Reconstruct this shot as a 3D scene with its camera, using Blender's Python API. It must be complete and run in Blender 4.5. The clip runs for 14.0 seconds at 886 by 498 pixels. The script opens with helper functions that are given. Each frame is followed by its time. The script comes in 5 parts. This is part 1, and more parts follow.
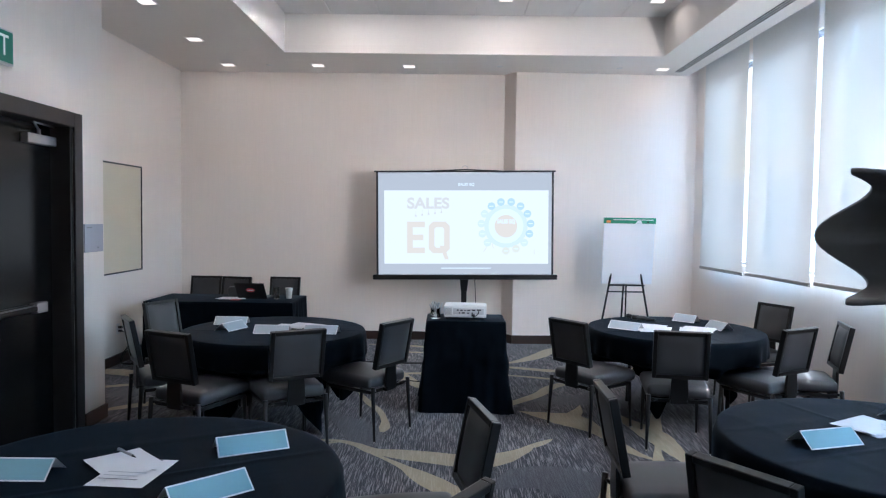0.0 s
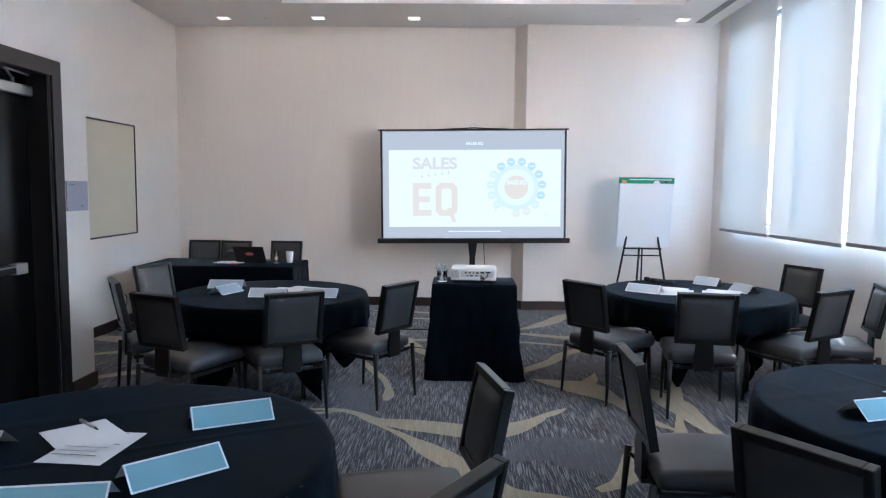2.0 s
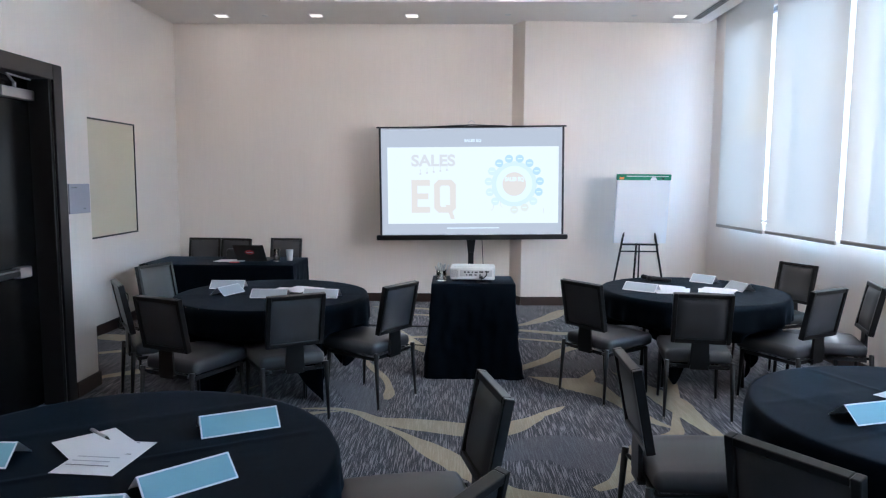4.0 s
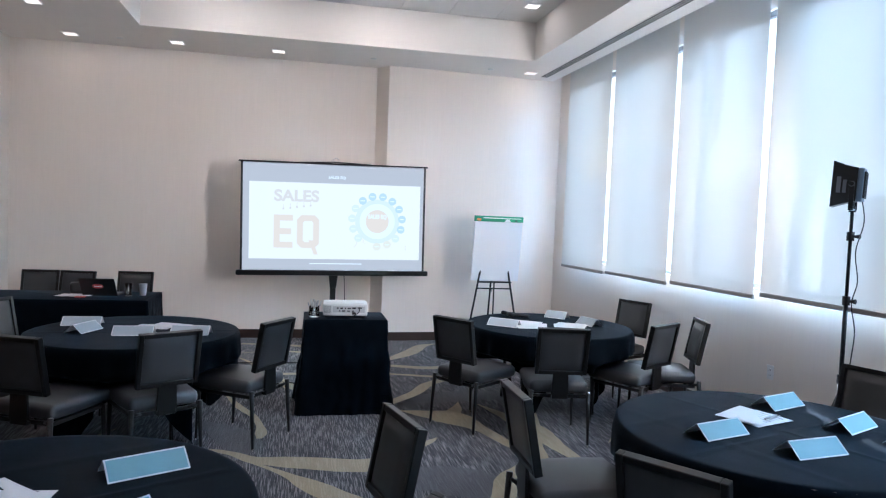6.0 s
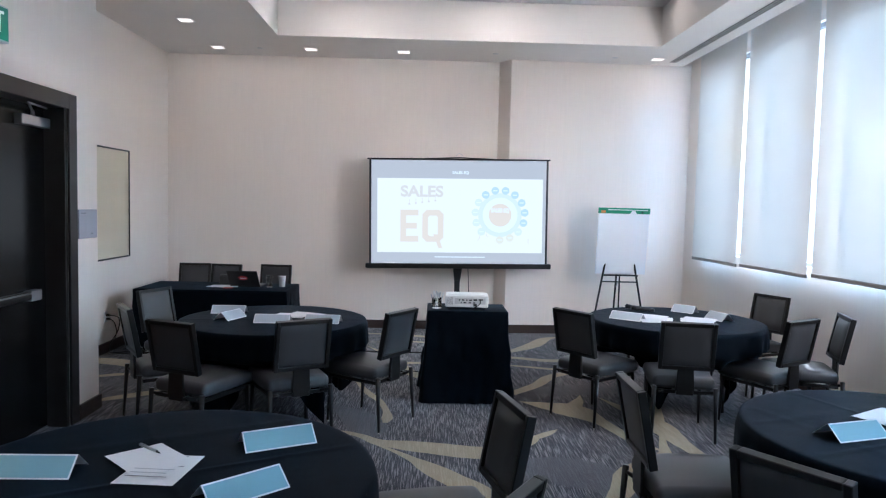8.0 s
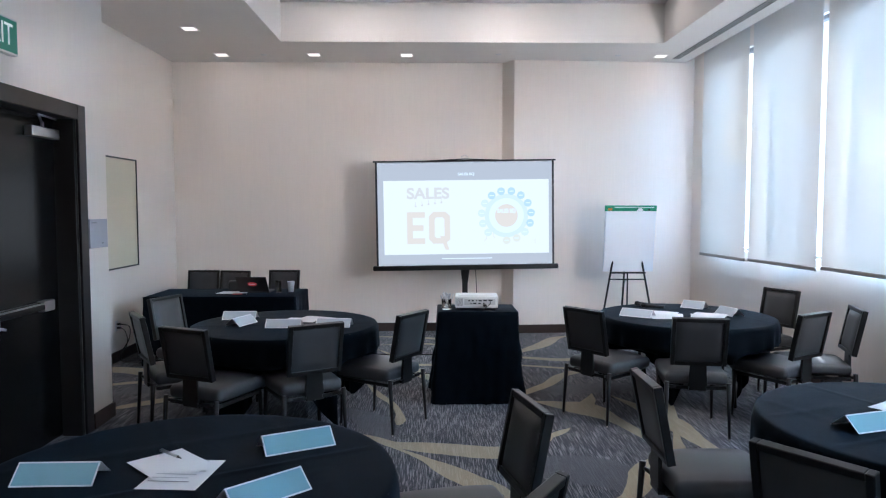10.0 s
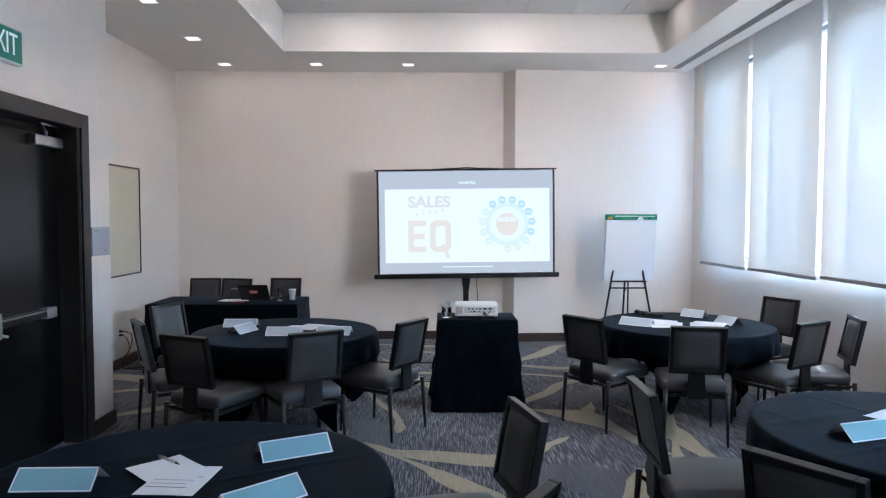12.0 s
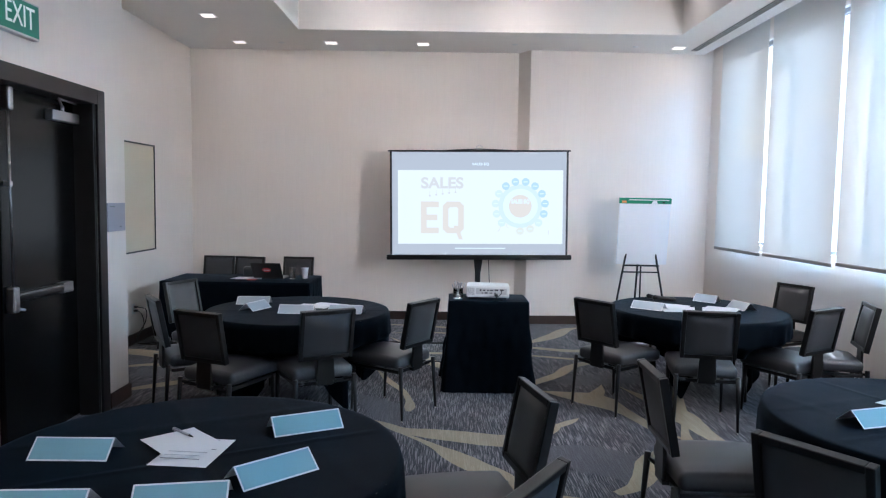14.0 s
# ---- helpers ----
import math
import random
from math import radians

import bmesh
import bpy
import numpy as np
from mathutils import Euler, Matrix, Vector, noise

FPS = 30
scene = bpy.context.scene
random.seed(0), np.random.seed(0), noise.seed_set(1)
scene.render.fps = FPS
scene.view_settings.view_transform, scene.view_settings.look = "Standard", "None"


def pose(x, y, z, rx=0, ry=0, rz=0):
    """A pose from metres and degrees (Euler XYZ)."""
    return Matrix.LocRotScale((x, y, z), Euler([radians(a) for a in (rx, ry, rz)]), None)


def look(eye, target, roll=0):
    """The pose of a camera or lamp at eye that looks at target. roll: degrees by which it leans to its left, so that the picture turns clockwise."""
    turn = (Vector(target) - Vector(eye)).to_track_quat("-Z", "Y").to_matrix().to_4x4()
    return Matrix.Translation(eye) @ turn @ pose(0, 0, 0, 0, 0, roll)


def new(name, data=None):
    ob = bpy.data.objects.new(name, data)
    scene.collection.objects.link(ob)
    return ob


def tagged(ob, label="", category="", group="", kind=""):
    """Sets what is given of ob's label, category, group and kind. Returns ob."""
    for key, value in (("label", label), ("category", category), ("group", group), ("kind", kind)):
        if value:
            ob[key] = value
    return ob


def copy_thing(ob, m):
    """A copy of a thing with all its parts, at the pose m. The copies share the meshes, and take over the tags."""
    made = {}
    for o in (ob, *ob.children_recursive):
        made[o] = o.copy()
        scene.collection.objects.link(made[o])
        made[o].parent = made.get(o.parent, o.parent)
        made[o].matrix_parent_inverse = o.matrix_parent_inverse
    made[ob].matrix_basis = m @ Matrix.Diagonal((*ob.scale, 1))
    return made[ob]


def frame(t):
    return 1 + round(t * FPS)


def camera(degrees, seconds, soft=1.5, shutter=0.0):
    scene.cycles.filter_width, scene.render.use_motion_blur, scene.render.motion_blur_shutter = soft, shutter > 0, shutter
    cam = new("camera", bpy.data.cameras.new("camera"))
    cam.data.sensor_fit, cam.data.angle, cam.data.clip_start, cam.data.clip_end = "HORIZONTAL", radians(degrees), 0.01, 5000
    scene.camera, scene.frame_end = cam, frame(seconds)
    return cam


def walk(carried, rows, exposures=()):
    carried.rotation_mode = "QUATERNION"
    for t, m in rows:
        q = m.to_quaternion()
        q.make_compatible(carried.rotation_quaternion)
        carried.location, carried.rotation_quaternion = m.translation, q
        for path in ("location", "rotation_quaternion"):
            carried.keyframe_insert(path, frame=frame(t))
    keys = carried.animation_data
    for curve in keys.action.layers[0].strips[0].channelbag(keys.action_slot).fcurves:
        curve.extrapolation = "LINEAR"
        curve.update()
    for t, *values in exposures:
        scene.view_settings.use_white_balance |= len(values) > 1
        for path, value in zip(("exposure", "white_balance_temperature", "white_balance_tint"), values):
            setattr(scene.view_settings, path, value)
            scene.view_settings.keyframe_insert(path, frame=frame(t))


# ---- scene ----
cam = camera(65.7, 14.0, soft=1.2)
PATH = [
    (0, (0.174, -0.034, 1.726), (0.153, 1.964, 1.633), 0.8),
    (0.1, (0.17, 0.002, 1.718), (0.207, 2.002, 1.61), 0.3),
    (0.2, (0.166, 0.038, 1.711), (0.229, 2.038, 1.604), 0.8),
    (0.3, (0.161, 0.075, 1.703), (0.263, 2.075, 1.626), 0.9),
    (0.4, (0.157, 0.111, 1.696), (0.25, 2.111, 1.617), 0.4),
    (0.5, (0.153, 0.147, 1.688), (0.216, 2.144, 1.593), -0.3),
    (0.7, (0.166, 0.195, 1.673), (0.091, 2.195, 1.594), 0.8),
    (0.8, (0.173, 0.218, 1.665), (0.019, 2.218, 1.572), 1.9),
    (1, (0.186, 0.266, 1.65), (-0.03, 2.252, 1.549), 1.3),
    (1.2, (0.184, 0.286, 1.636), (0.052, 2.286, 1.497), 0),
    (1.3, (0.184, 0.295, 1.628), (0.105, 2.295, 1.476), 0.2),
    (1.5, (0.182, 0.315, 1.614), (0.167, 2.309, 1.468), 0.9),
    (2, (0.186, 0.328, 1.616), (0.141, 2.32, 1.435), 0.6),
    (2.5, (0.187, 0.335, 1.61), (0.141, 2.327, 1.435), 0.4),
    (2.7, (0.187, 0.341, 1.627), (0.135, 2.331, 1.443), 0.4),
    (4.8, (0.13, 0.247, 1.706), (0.137, 2.233, 1.468), 0.3),
    (5, (0.067, 0.257, 1.711), (0.293, 2.222, 1.417), -1.7),
    (5.1, (0.042, 0.252, 1.718), (0.341, 2.252, 1.416), -3),
    (5.2, (0.016, 0.247, 1.724), (0.352, 2.247, 1.484), -4.2),
    (5.3, (-0.009, 0.242, 1.731), (0.394, 2.242, 1.548), -4.2),
    (5.4, (-0.035, 0.237, 1.737), (0.423, 2.237, 1.583), -2.5),
    (5.5, (-0.06, 0.232, 1.744), (0.432, 2.167, 1.629), -0.9),
    (5.7, (-0.086, 0.192, 1.738), (0.452, 2.192, 1.63), 2.2),
    (6, (-0.126, 0.132, 1.729), (0.295, 2.084, 1.632), 2.3),
    (6.2, (-0.14, 0.116, 1.729), (0.199, 2.116, 1.575), 2),
    (6.5, (-0.162, 0.091, 1.728), (0.14, 2.061, 1.569), 1.5),
    (6.7, (-0.165, 0.097, 1.728), (0.074, 2.097, 1.589), 1.2),
    (7, (-0.17, 0.105, 1.729), (-0.047, 2.095, 1.571), 1),
    (7.2, (-0.132, 0.085, 1.728), (-0.058, 2.085, 1.6), 1.7),
    (7.5, (-0.074, 0.056, 1.727), (-0.029, 2.05, 1.576), 2),
    (7.7, (-0.06, 0.042, 1.728), (-0.014, 2.037, 1.602), 1.7),
    (9.8, (-0.091, 0.034, 1.714), (-0.033, 2.029, 1.578), 0.7),
    (10, (-0.099, 0.028, 1.719), (-0.061, 2.024, 1.599), 0),
    (10.3, (-0.089, 0.02, 1.721), (-0.099, 2.02, 1.559), 0.2),
    (10.5, (-0.082, 0.015, 1.722), (-0.075, 2.011, 1.591), 0.2),
    (10.7, (-0.078, 0.006, 1.717), (-0.103, 2.006, 1.613), 0.3),
    (11, (-0.072, -0.007, 1.71), (-0.093, 1.991, 1.628), -0.1),
    (11.2, (-0.073, -0.006, 1.712), (-0.093, 1.994, 1.637), 0.1),
    (11.5, (-0.075, -0.004, 1.716), (-0.09, 1.995, 1.641), 0),
    (11.7, (-0.074, -0.004, 1.718), (-0.075, 1.996, 1.628), 0.3),
    (12, (-0.072, -0.003, 1.722), (-0.043, 1.994, 1.626), 0.1),
    (12.5, (-0.072, -0.006, 1.718), (-0.06, 1.989, 1.587), -0.2),
    (13, (-0.063, -0.017, 1.717), (-0.054, 1.979, 1.587), -0.2),
    (13.5, (-0.056, -0.023, 1.713), (-0.054, 1.973, 1.574), 0.4),
    (14, (-0.074, -0.006, 1.713), (-0.08, 1.988, 1.564), 0.9),
]
walk(cam, [(t, look(eye, target, roll)) for t, eye, target, roll in PATH], [(0.0, 0.25, 5230, 10), (14.0, 0.25, 5230, 10)])

# ---- world, large lights ----
world = bpy.data.worlds.new("world")
scene.world = world
world.use_nodes = True
wn = world.node_tree
sky = wn.nodes.new("ShaderNodeTexSky")
sky.sky_type = "NISHITA"
sky.sun_disc = False
sky.sun_elevation = radians(22.8)
sky.sun_rotation = radians(11.1)
wn.nodes["Background"].inputs[1].default_value = 0.12
wn.links.new(sky.outputs[0], wn.nodes["Background"].inputs[0])



def area_lamp(name, m, sx, sy, watts, colour, spread=180):
    data = bpy.data.lights.new(name, "AREA")
    data.shape, data.size, data.size_y = "RECTANGLE", sx, sy
    data.energy, data.color, data.spread = watts, colour, radians(spread)
    ob = new(name, data)
    ob.matrix_world = m
    return ob


# ---- plan ----
CEIL, RECESS = 3.70, 4.165
XL, XLB = -2.72, -3.605           # door wall, whiteboard wall
YJOG = 5.66                       # where the door wall ends
YF = 9.56                         # far wall
YBACK = -3.2
WALL_R0, WALL_R1 = (3.53, 9.49), (4.23, YBACK)   # window wall, from the far corner to behind the camera


def rx(y):
    """x of the window wall at y."""
    return WALL_R0[0] + (WALL_R0[1] - y) * (WALL_R1[0] - WALL_R0[0]) / (WALL_R0[1] - WALL_R1[1])


WINDOWS = [(8.87, 7.91), (7.62, 6.57), (6.28, 5.26), (5.01, 3.98), (3.71, 2.68), (2.42, 1.39), (1.12, 0.09), (-0.18, -1.70)]
BLINDS = [(8.90, 7.765, 1.125), (7.685, 6.44, 1.135), (6.365, 5.17, 1.155), (5.095, 3.82, 1.185), (3.74, 2.45, 1.19), (2.38, 1.08, 1.19), (1.0, -0.3, 1.19), (-0.4, -1.7, 1.19)]

# daylight: an added area lamp in place of a wide stretch of bright sky above the street, and the sun that slips between
# the shades
area_lamp("sky_stand_in_lamp", look((12.0, 0.5, 7.5), (3.7, 0.5, 2.2)), 20, 6, 15500, (0.53, 0.78, 1.0))
sun = new("sun", bpy.data.lights.new("sun", "SUN"))
sun.data.energy, sun.data.angle, sun.data.color = 30.0, radians(0.55), (1.0, 0.97, 0.92)
sun.matrix_world = look((0, 0, 0), (-0.193, -0.98, -0.42))

# ---- materials ----
MATS = {}


def mat(name, colour, rough=0.5, metal=0.0, grain=0.0, scale=40.0, big=0.0, bigscale=1.5, bump=0.0, stretch=(1, 1, 1), spec=0.5, emit=0.0, vary=0.0, coat=0.0, sheen=0.0):
    """A procedural surface: base colour, fine grain, large patches, bump. The scales are in metres of the object."""
    if name in MATS:
        return MATS[name]
    m = bpy.data.materials.new(name)
    m.use_nodes = True
    nt = m.node_tree
    b = nt.nodes["Principled BSDF"]
    b.inputs["Roughness"].default_value = rough
    b.inputs["Metallic"].default_value = metal
    b.inputs["Specular IOR Level"].default_value = spec
    b.inputs["Coat Weight"].default_value = coat
    b.inputs["Sheen Weight"].default_value = sheen
    b.inputs["Base Color"].default_value = (*colour, 1)
    geo = nt.nodes.new("ShaderNodeNewGeometry")
    mp = nt.nodes.new("ShaderNodeMapping")
    mp.inputs["Scale"].default_value = stretch
    nt.links.new(geo.outputs["Position"], mp.inputs[0])
    fine = nt.nodes.new("ShaderNodeTexNoise")
    fine.inputs["Scale"].default_value = scale
    fine.inputs["Detail"].default_value = 4
    nt.links.new(mp.outputs[0], fine.inputs["Vector"])
    last = None
    if grain or big or vary:
        large = nt.nodes.new("ShaderNodeTexNoise")
        large.inputs["Scale"].default_value = bigscale
        large.inputs["Detail"].default_value = 3
        nt.links.new(geo.outputs["Position"], large.inputs["Vector"])
        a = nt.nodes.new("ShaderNodeMath")
        a.operation = "MULTIPLY_ADD"
        a.inputs[1].default_value, a.inputs[2].default_value = 2 * grain, 1 - grain
        nt.links.new(fine.outputs[0], a.inputs[0])
        c = nt.nodes.new("ShaderNodeMath")
        c.operation = "MULTIPLY_ADD"
        c.inputs[1].default_value, c.inputs[2].default_value = 2 * big, 1 - big
        nt.links.new(large.outputs[0], c.inputs[0])
        p = nt.nodes.new("ShaderNodeMath")
        p.operation = "MULTIPLY"
        nt.links.new(a.outputs[0], p.inputs[0])
        nt.links.new(c.outputs[0], p.inputs[1])
        out = p
        if vary:
            oi = nt.nodes.new("ShaderNodeObjectInfo")
            v = nt.nodes.new("ShaderNodeMath")
            v.operation = "MULTIPLY_ADD"
            v.inputs[1].default_value, v.inputs[2].default_value = 2 * vary, 1 - vary
            nt.links.new(oi.outputs["Random"], v.inputs[0])
            q = nt.nodes.new("ShaderNodeMath")
            q.operation = "MULTIPLY"
            nt.links.new(p.outputs[0], q.inputs[0])
            nt.links.new(v.outputs[0], q.inputs[1])
            out = q
        s = nt.nodes.new("ShaderNodeVectorMath")
        s.operation = "SCALE"
        s.inputs[0].default_value = colour
        nt.links.new(out.outputs[0], s.inputs["Scale"])
        nt.links.new(s.outputs[0], b.inputs["Base Color"])
        r = nt.nodes.new("ShaderNodeMath")
        r.operation = "MULTIPLY_ADD"
        r.inputs[1].default_value, r.inputs[2].default_value = 0.16, rough - 0.08
        r.use_clamp = True
        nt.links.new(large.outputs[0], r.inputs[0])
        if big:
            nt.links.new(r.outputs[0], b.inputs["Roughness"])
    if bump:
        bp = nt.nodes.new("ShaderNodeBump")
        bp.inputs["Strength"].default_value = bump
        bp.inputs["Distance"].default_value = 0.004
        nt.links.new(fine.outputs[0], bp.inputs["Height"])
        nt.links.new(bp.outputs[0], b.inputs["Normal"])
    if emit:
        b.inputs["Emission Color"].default_value = (*colour, 1)
        b.inputs["Emission Strength"].default_value = emit
    MATS[name] = m
    return m


WALLPAPER = mat("wallcovering", (0.81, 0.735, 0.665), 0.62, grain=0.038, scale=60, big=0.035, bigscale=0.8, bump=0.07, stretch=(1, 1, 0.035))
CEILPAINT = mat("ceiling_paint", (0.84, 0.80, 0.755), 0.85, grain=0.02, scale=90, big=0.03, bump=0.05)
TILE = mat("ceiling_tile", (0.72, 0.70, 0.68), 0.9, grain=0.06, scale=140, big=0.03, bump=0.2)
BASEWOOD = mat("dark_baseboard", (0.035, 0.018, 0.013), 0.45, grain=0.3, scale=30, big=0.15, bump=0.05, stretch=(0.2, 0.2, 1))
DOORWOOD = mat("dark_door_veneer", (0.004, 0.0038, 0.004), 0.24, grain=0.35, scale=45, bump=0.03, stretch=(1, 1, 0.06), spec=0.27)
DOORFRAME = mat("dark_bronze_frame", (0.009, 0.007, 0.0065), 0.4, grain=0.1, scale=60, big=0.1)
STEEL = mat("satin_steel", (0.55, 0.55, 0.56), 0.32, metal=1.0, grain=0.06, scale=200)
CHROME = mat("bright_chrome", (0.7, 0.7, 0.72), 0.15, metal=1.0)
BLACKMETAL = mat("black_powder_coat", (0.005, 0.005, 0.005), 0.28, grain=0.15, scale=300, bump=0.03, spec=0.45)
BLACKPLASTIC = mat("black_plastic", (0.012, 0.012, 0.013), 0.45, grain=0.1, scale=250, bump=0.05)
CHARCOAL = mat("charcoal_rubber", (0.030, 0.030, 0.031), 0.5, grain=0.1, scale=150)
VINYL = mat("charcoal_vinyl", (0.027, 0.0275, 0.030), 0.42, grain=0.10, scale=160, bump=0.06, spec=0.8, vary=0.08)
LINEN = mat("black_linen", (0.0030, 0.0040, 0.0058), 0.62, grain=0.25, scale=500, big=0.15, bigscale=3, bump=0.12, spec=0.04, sheen=0.035)
# blue window reflection on the table tops is put into the sheen and specular tints
LINEN.node_tree.nodes["Principled BSDF"].inputs["Sheen Tint"].default_value = (0.26, 0.60, 1.0, 1)
LINEN.node_tree.nodes["Principled BSDF"].inputs["Sheen Roughness"].default_value = 0.35
LINEN.node_tree.nodes["Principled BSDF"].inputs["Specular Tint"].default_value = (0.18, 0.55, 1.0, 1)
WHITEPAPER = mat("white_paper", (0.78, 0.78, 0.80), 0.75, grain=0.02, scale=100, big=0.02)
CARDBLUE = mat("pale_blue_card", (0.225, 0.405, 0.475), 0.6, grain=0.04, scale=200, big=0.05, bigscale=8)
WHITEPLASTIC = mat("white_plastic", (0.72, 0.72, 0.71), 0.4, grain=0.03, scale=100)
GREYINK = mat("grey_ink", (0.22, 0.22, 0.24), 0.7)
LIGHTINK = mat("light_ink", (0.45, 0.46, 0.5), 0.7)
SIGNGREY = mat("grey_sign_face", (0.36, 0.36, 0.42), 0.5, grain=0.04, scale=120)
GREEN = mat("green_plastic", (0.01, 0.22, 0.105), 0.4, grain=0.05, scale=80)
EXITGREEN = mat("exit_green", (0.005, 0.16, 0.10), 0.35, emit=0.12)
EXITWHITE = mat("exit_white", (0.75, 0.8, 0.76), 0.4, emit=0.25)
BOARD = mat("cream_board", (0.62, 0.56, 0.42), 0.35, grain=0.03, scale=120, big=0.04)
SCREENGREY = mat("screen_fabric", (0.62, 0.61, 0.64), 0.8, grain=0.03, scale=300)
ORANGE = mat("orange_print", (0.75, 0.25, 0.06), 0.5)
RED = mat("red_print", (0.55, 0.06, 0.06), 0.5)
PALEBLUESTAND = mat("blue_grey_metal", (0.16, 0.22, 0.30), 0.35, metal=0.3)
DARKVOID = mat("slot_black", (0.006, 0.006, 0.006), 0.9)
WINFRAME = mat("window_frame_grey", (0.30, 0.30, 0.31), 0.45, metal=0.3, grain=0.05, scale=80)
SILL = mat("sill_paint", (0.68, 0.66, 0.63), 0.6, grain=0.03, scale=80)
HEM = mat("blind_hem_bar", (0.34, 0.32, 0.30), 0.55, grain=0.05, scale=100)
# daylight on the far buildings is put in as emission on walls and glass
CONCRETE = mat("glowing_far_facade", (0.78, 0.80, 0.82), 0.8, grain=0.06, scale=2, emit=1.9)
CONCRETE2 = mat("glowing_far_facade_pale", (0.84, 0.86, 0.88), 0.8, grain=0.06, scale=2, emit=2.0)
FARGLASS = mat("glowing_far_glass", (0.66, 0.70, 0.74), 0.3, emit=1.8)
ASPHALT = mat("asphalt", (0.05, 0.05, 0.05), 0.9, grain=0.2, scale=20, big=0.2)


def glow(name, colour, strength):
    m = bpy.data.materials.new(name)
    m.use_nodes = True
    nt = m.node_tree
    nt.nodes.remove(nt.nodes["Principled BSDF"])
    e = nt.nodes.new("ShaderNodeEmission")
    e.inputs[0].default_value, e.inputs[1].default_value = (*colour, 1), strength * (0.84 if name.startswith("projected") else 1)
    nt.links.new(e.outputs[0], nt.nodes["Material Output"].inputs[0])
    return m


LEDFACE = glow("led_diffuser", (1.0, 0.92, 0.82), 8.0)
LENS = glow("downlight_lens", (1.0, 0.84, 0.70), 1.6)
SKYGLOW = glow("hazy_sky", (0.80, 0.92, 1.0), 3.0)
SLIDE = glow("projected_white", (1.0, 0.985, 0.90), 1.0)
SLIDEGREY = glow("projected_grey", (0.60, 0.59, 0.57), 0.98)
SLIDETXT = glow("projected_tan", (0.90, 0.83, 0.72), 0.93)
SLIDETXT2 = glow("projected_rose", (0.97, 0.83, 0.66), 0.95)
SLIDEBLUE = glow("projected_blue", (0.66, 0.83, 0.87), 0.95)
SLIDEPALE = glow("projected_pale_blue", (0.86, 0.94, 0.90), 0.97)
SLIDECREAM = glow("projected_cream", (0.95, 0.91, 0.72), 0.96)
SLIDEWHITE = glow("projected_bright", (0.93, 0.99, 0.98), 1.04)


def glassy(name, tint, rough=0.0, ior=1.45):
    m = bpy.data.materials.new(name)
    m.use_nodes = True
    b = m.node_tree.nodes["Principled BSDF"]
    b.inputs["Base Color"].default_value = (*tint, 1)
    b.inputs["Roughness"].default_value = rough
    b.inputs["IOR"].default_value = ior
    b.inputs["Transmission Weight"].default_value = 1.0
    return m


GLASS = glassy("window_glass", (0.93, 0.97, 1.0))
JARGLASS = glassy("clear_glass", (0.92, 0.95, 0.95))


def blind_material():
    """Woven solar-shade cloth: some light passes straight through the weave, most is scattered."""
    m = bpy.data.materials.new("solar_shade_cloth")
    m.use_nodes = True
    nt = m.node_tree
    nt.nodes.remove(nt.nodes["Principled BSDF"])
    geo = nt.nodes.new("ShaderNodeNewGeometry")
    mp = nt.nodes.new("ShaderNodeMapping")
    mp.inputs["Scale"].default_value = (1, 1, 0.02)
    nt.links.new(geo.outputs["Position"], mp.inputs[0])
    n = nt.nodes.new("ShaderNodeTexNoise")
    n.inputs["Scale"].default_value = 45
    nt.links.new(mp.outputs[0], n.inputs["Vector"])
    ramp = nt.nodes.new("ShaderNodeMapRange")
    ramp.inputs["To Min"].default_value, ramp.inputs["To Max"].default_value = 0.60, 0.66
    nt.links.new(n.outputs[0], ramp.inputs[0])
    col = nt.nodes.new("ShaderNodeVectorMath")
    col.operation = "SCALE"
    col.inputs[0].default_value = (1.0, 0.86, 0.72)
    nt.links.new(ramp.outputs[0], col.inputs["Scale"])
    d = nt.nodes.new("ShaderNodeBsdfDiffuse")
    t = nt.nodes.new("ShaderNodeBsdfTranslucent")
    p = nt.nodes.new("ShaderNodeBsdfTransparent")
    p.inputs[0].default_value = (1.0, 0.98, 0.94, 1)
    d.inputs[0].default_value = (0.80, 0.79, 0.77, 1)
    nt.links.new(col.outputs[0], t.inputs[0])
    a, b = nt.nodes.new("ShaderNodeMixShader"), nt.nodes.new("ShaderNodeMixShader")
    a.inputs[0].default_value = 0.060
    nt.links.new(d.outputs[0], a.inputs[1])
    nt.links.new(t.outputs[0], a.inputs[2])
    b.inputs[0].default_value = 0.10
    nt.links.new(a.outputs[0], b.inputs[1])
    nt.links.new(p.outputs[0], b.inputs[2])
    nt.links.new(b.outputs[0], nt.nodes["Material Output"].inputs[0])
    return m


SHADE = blind_material()


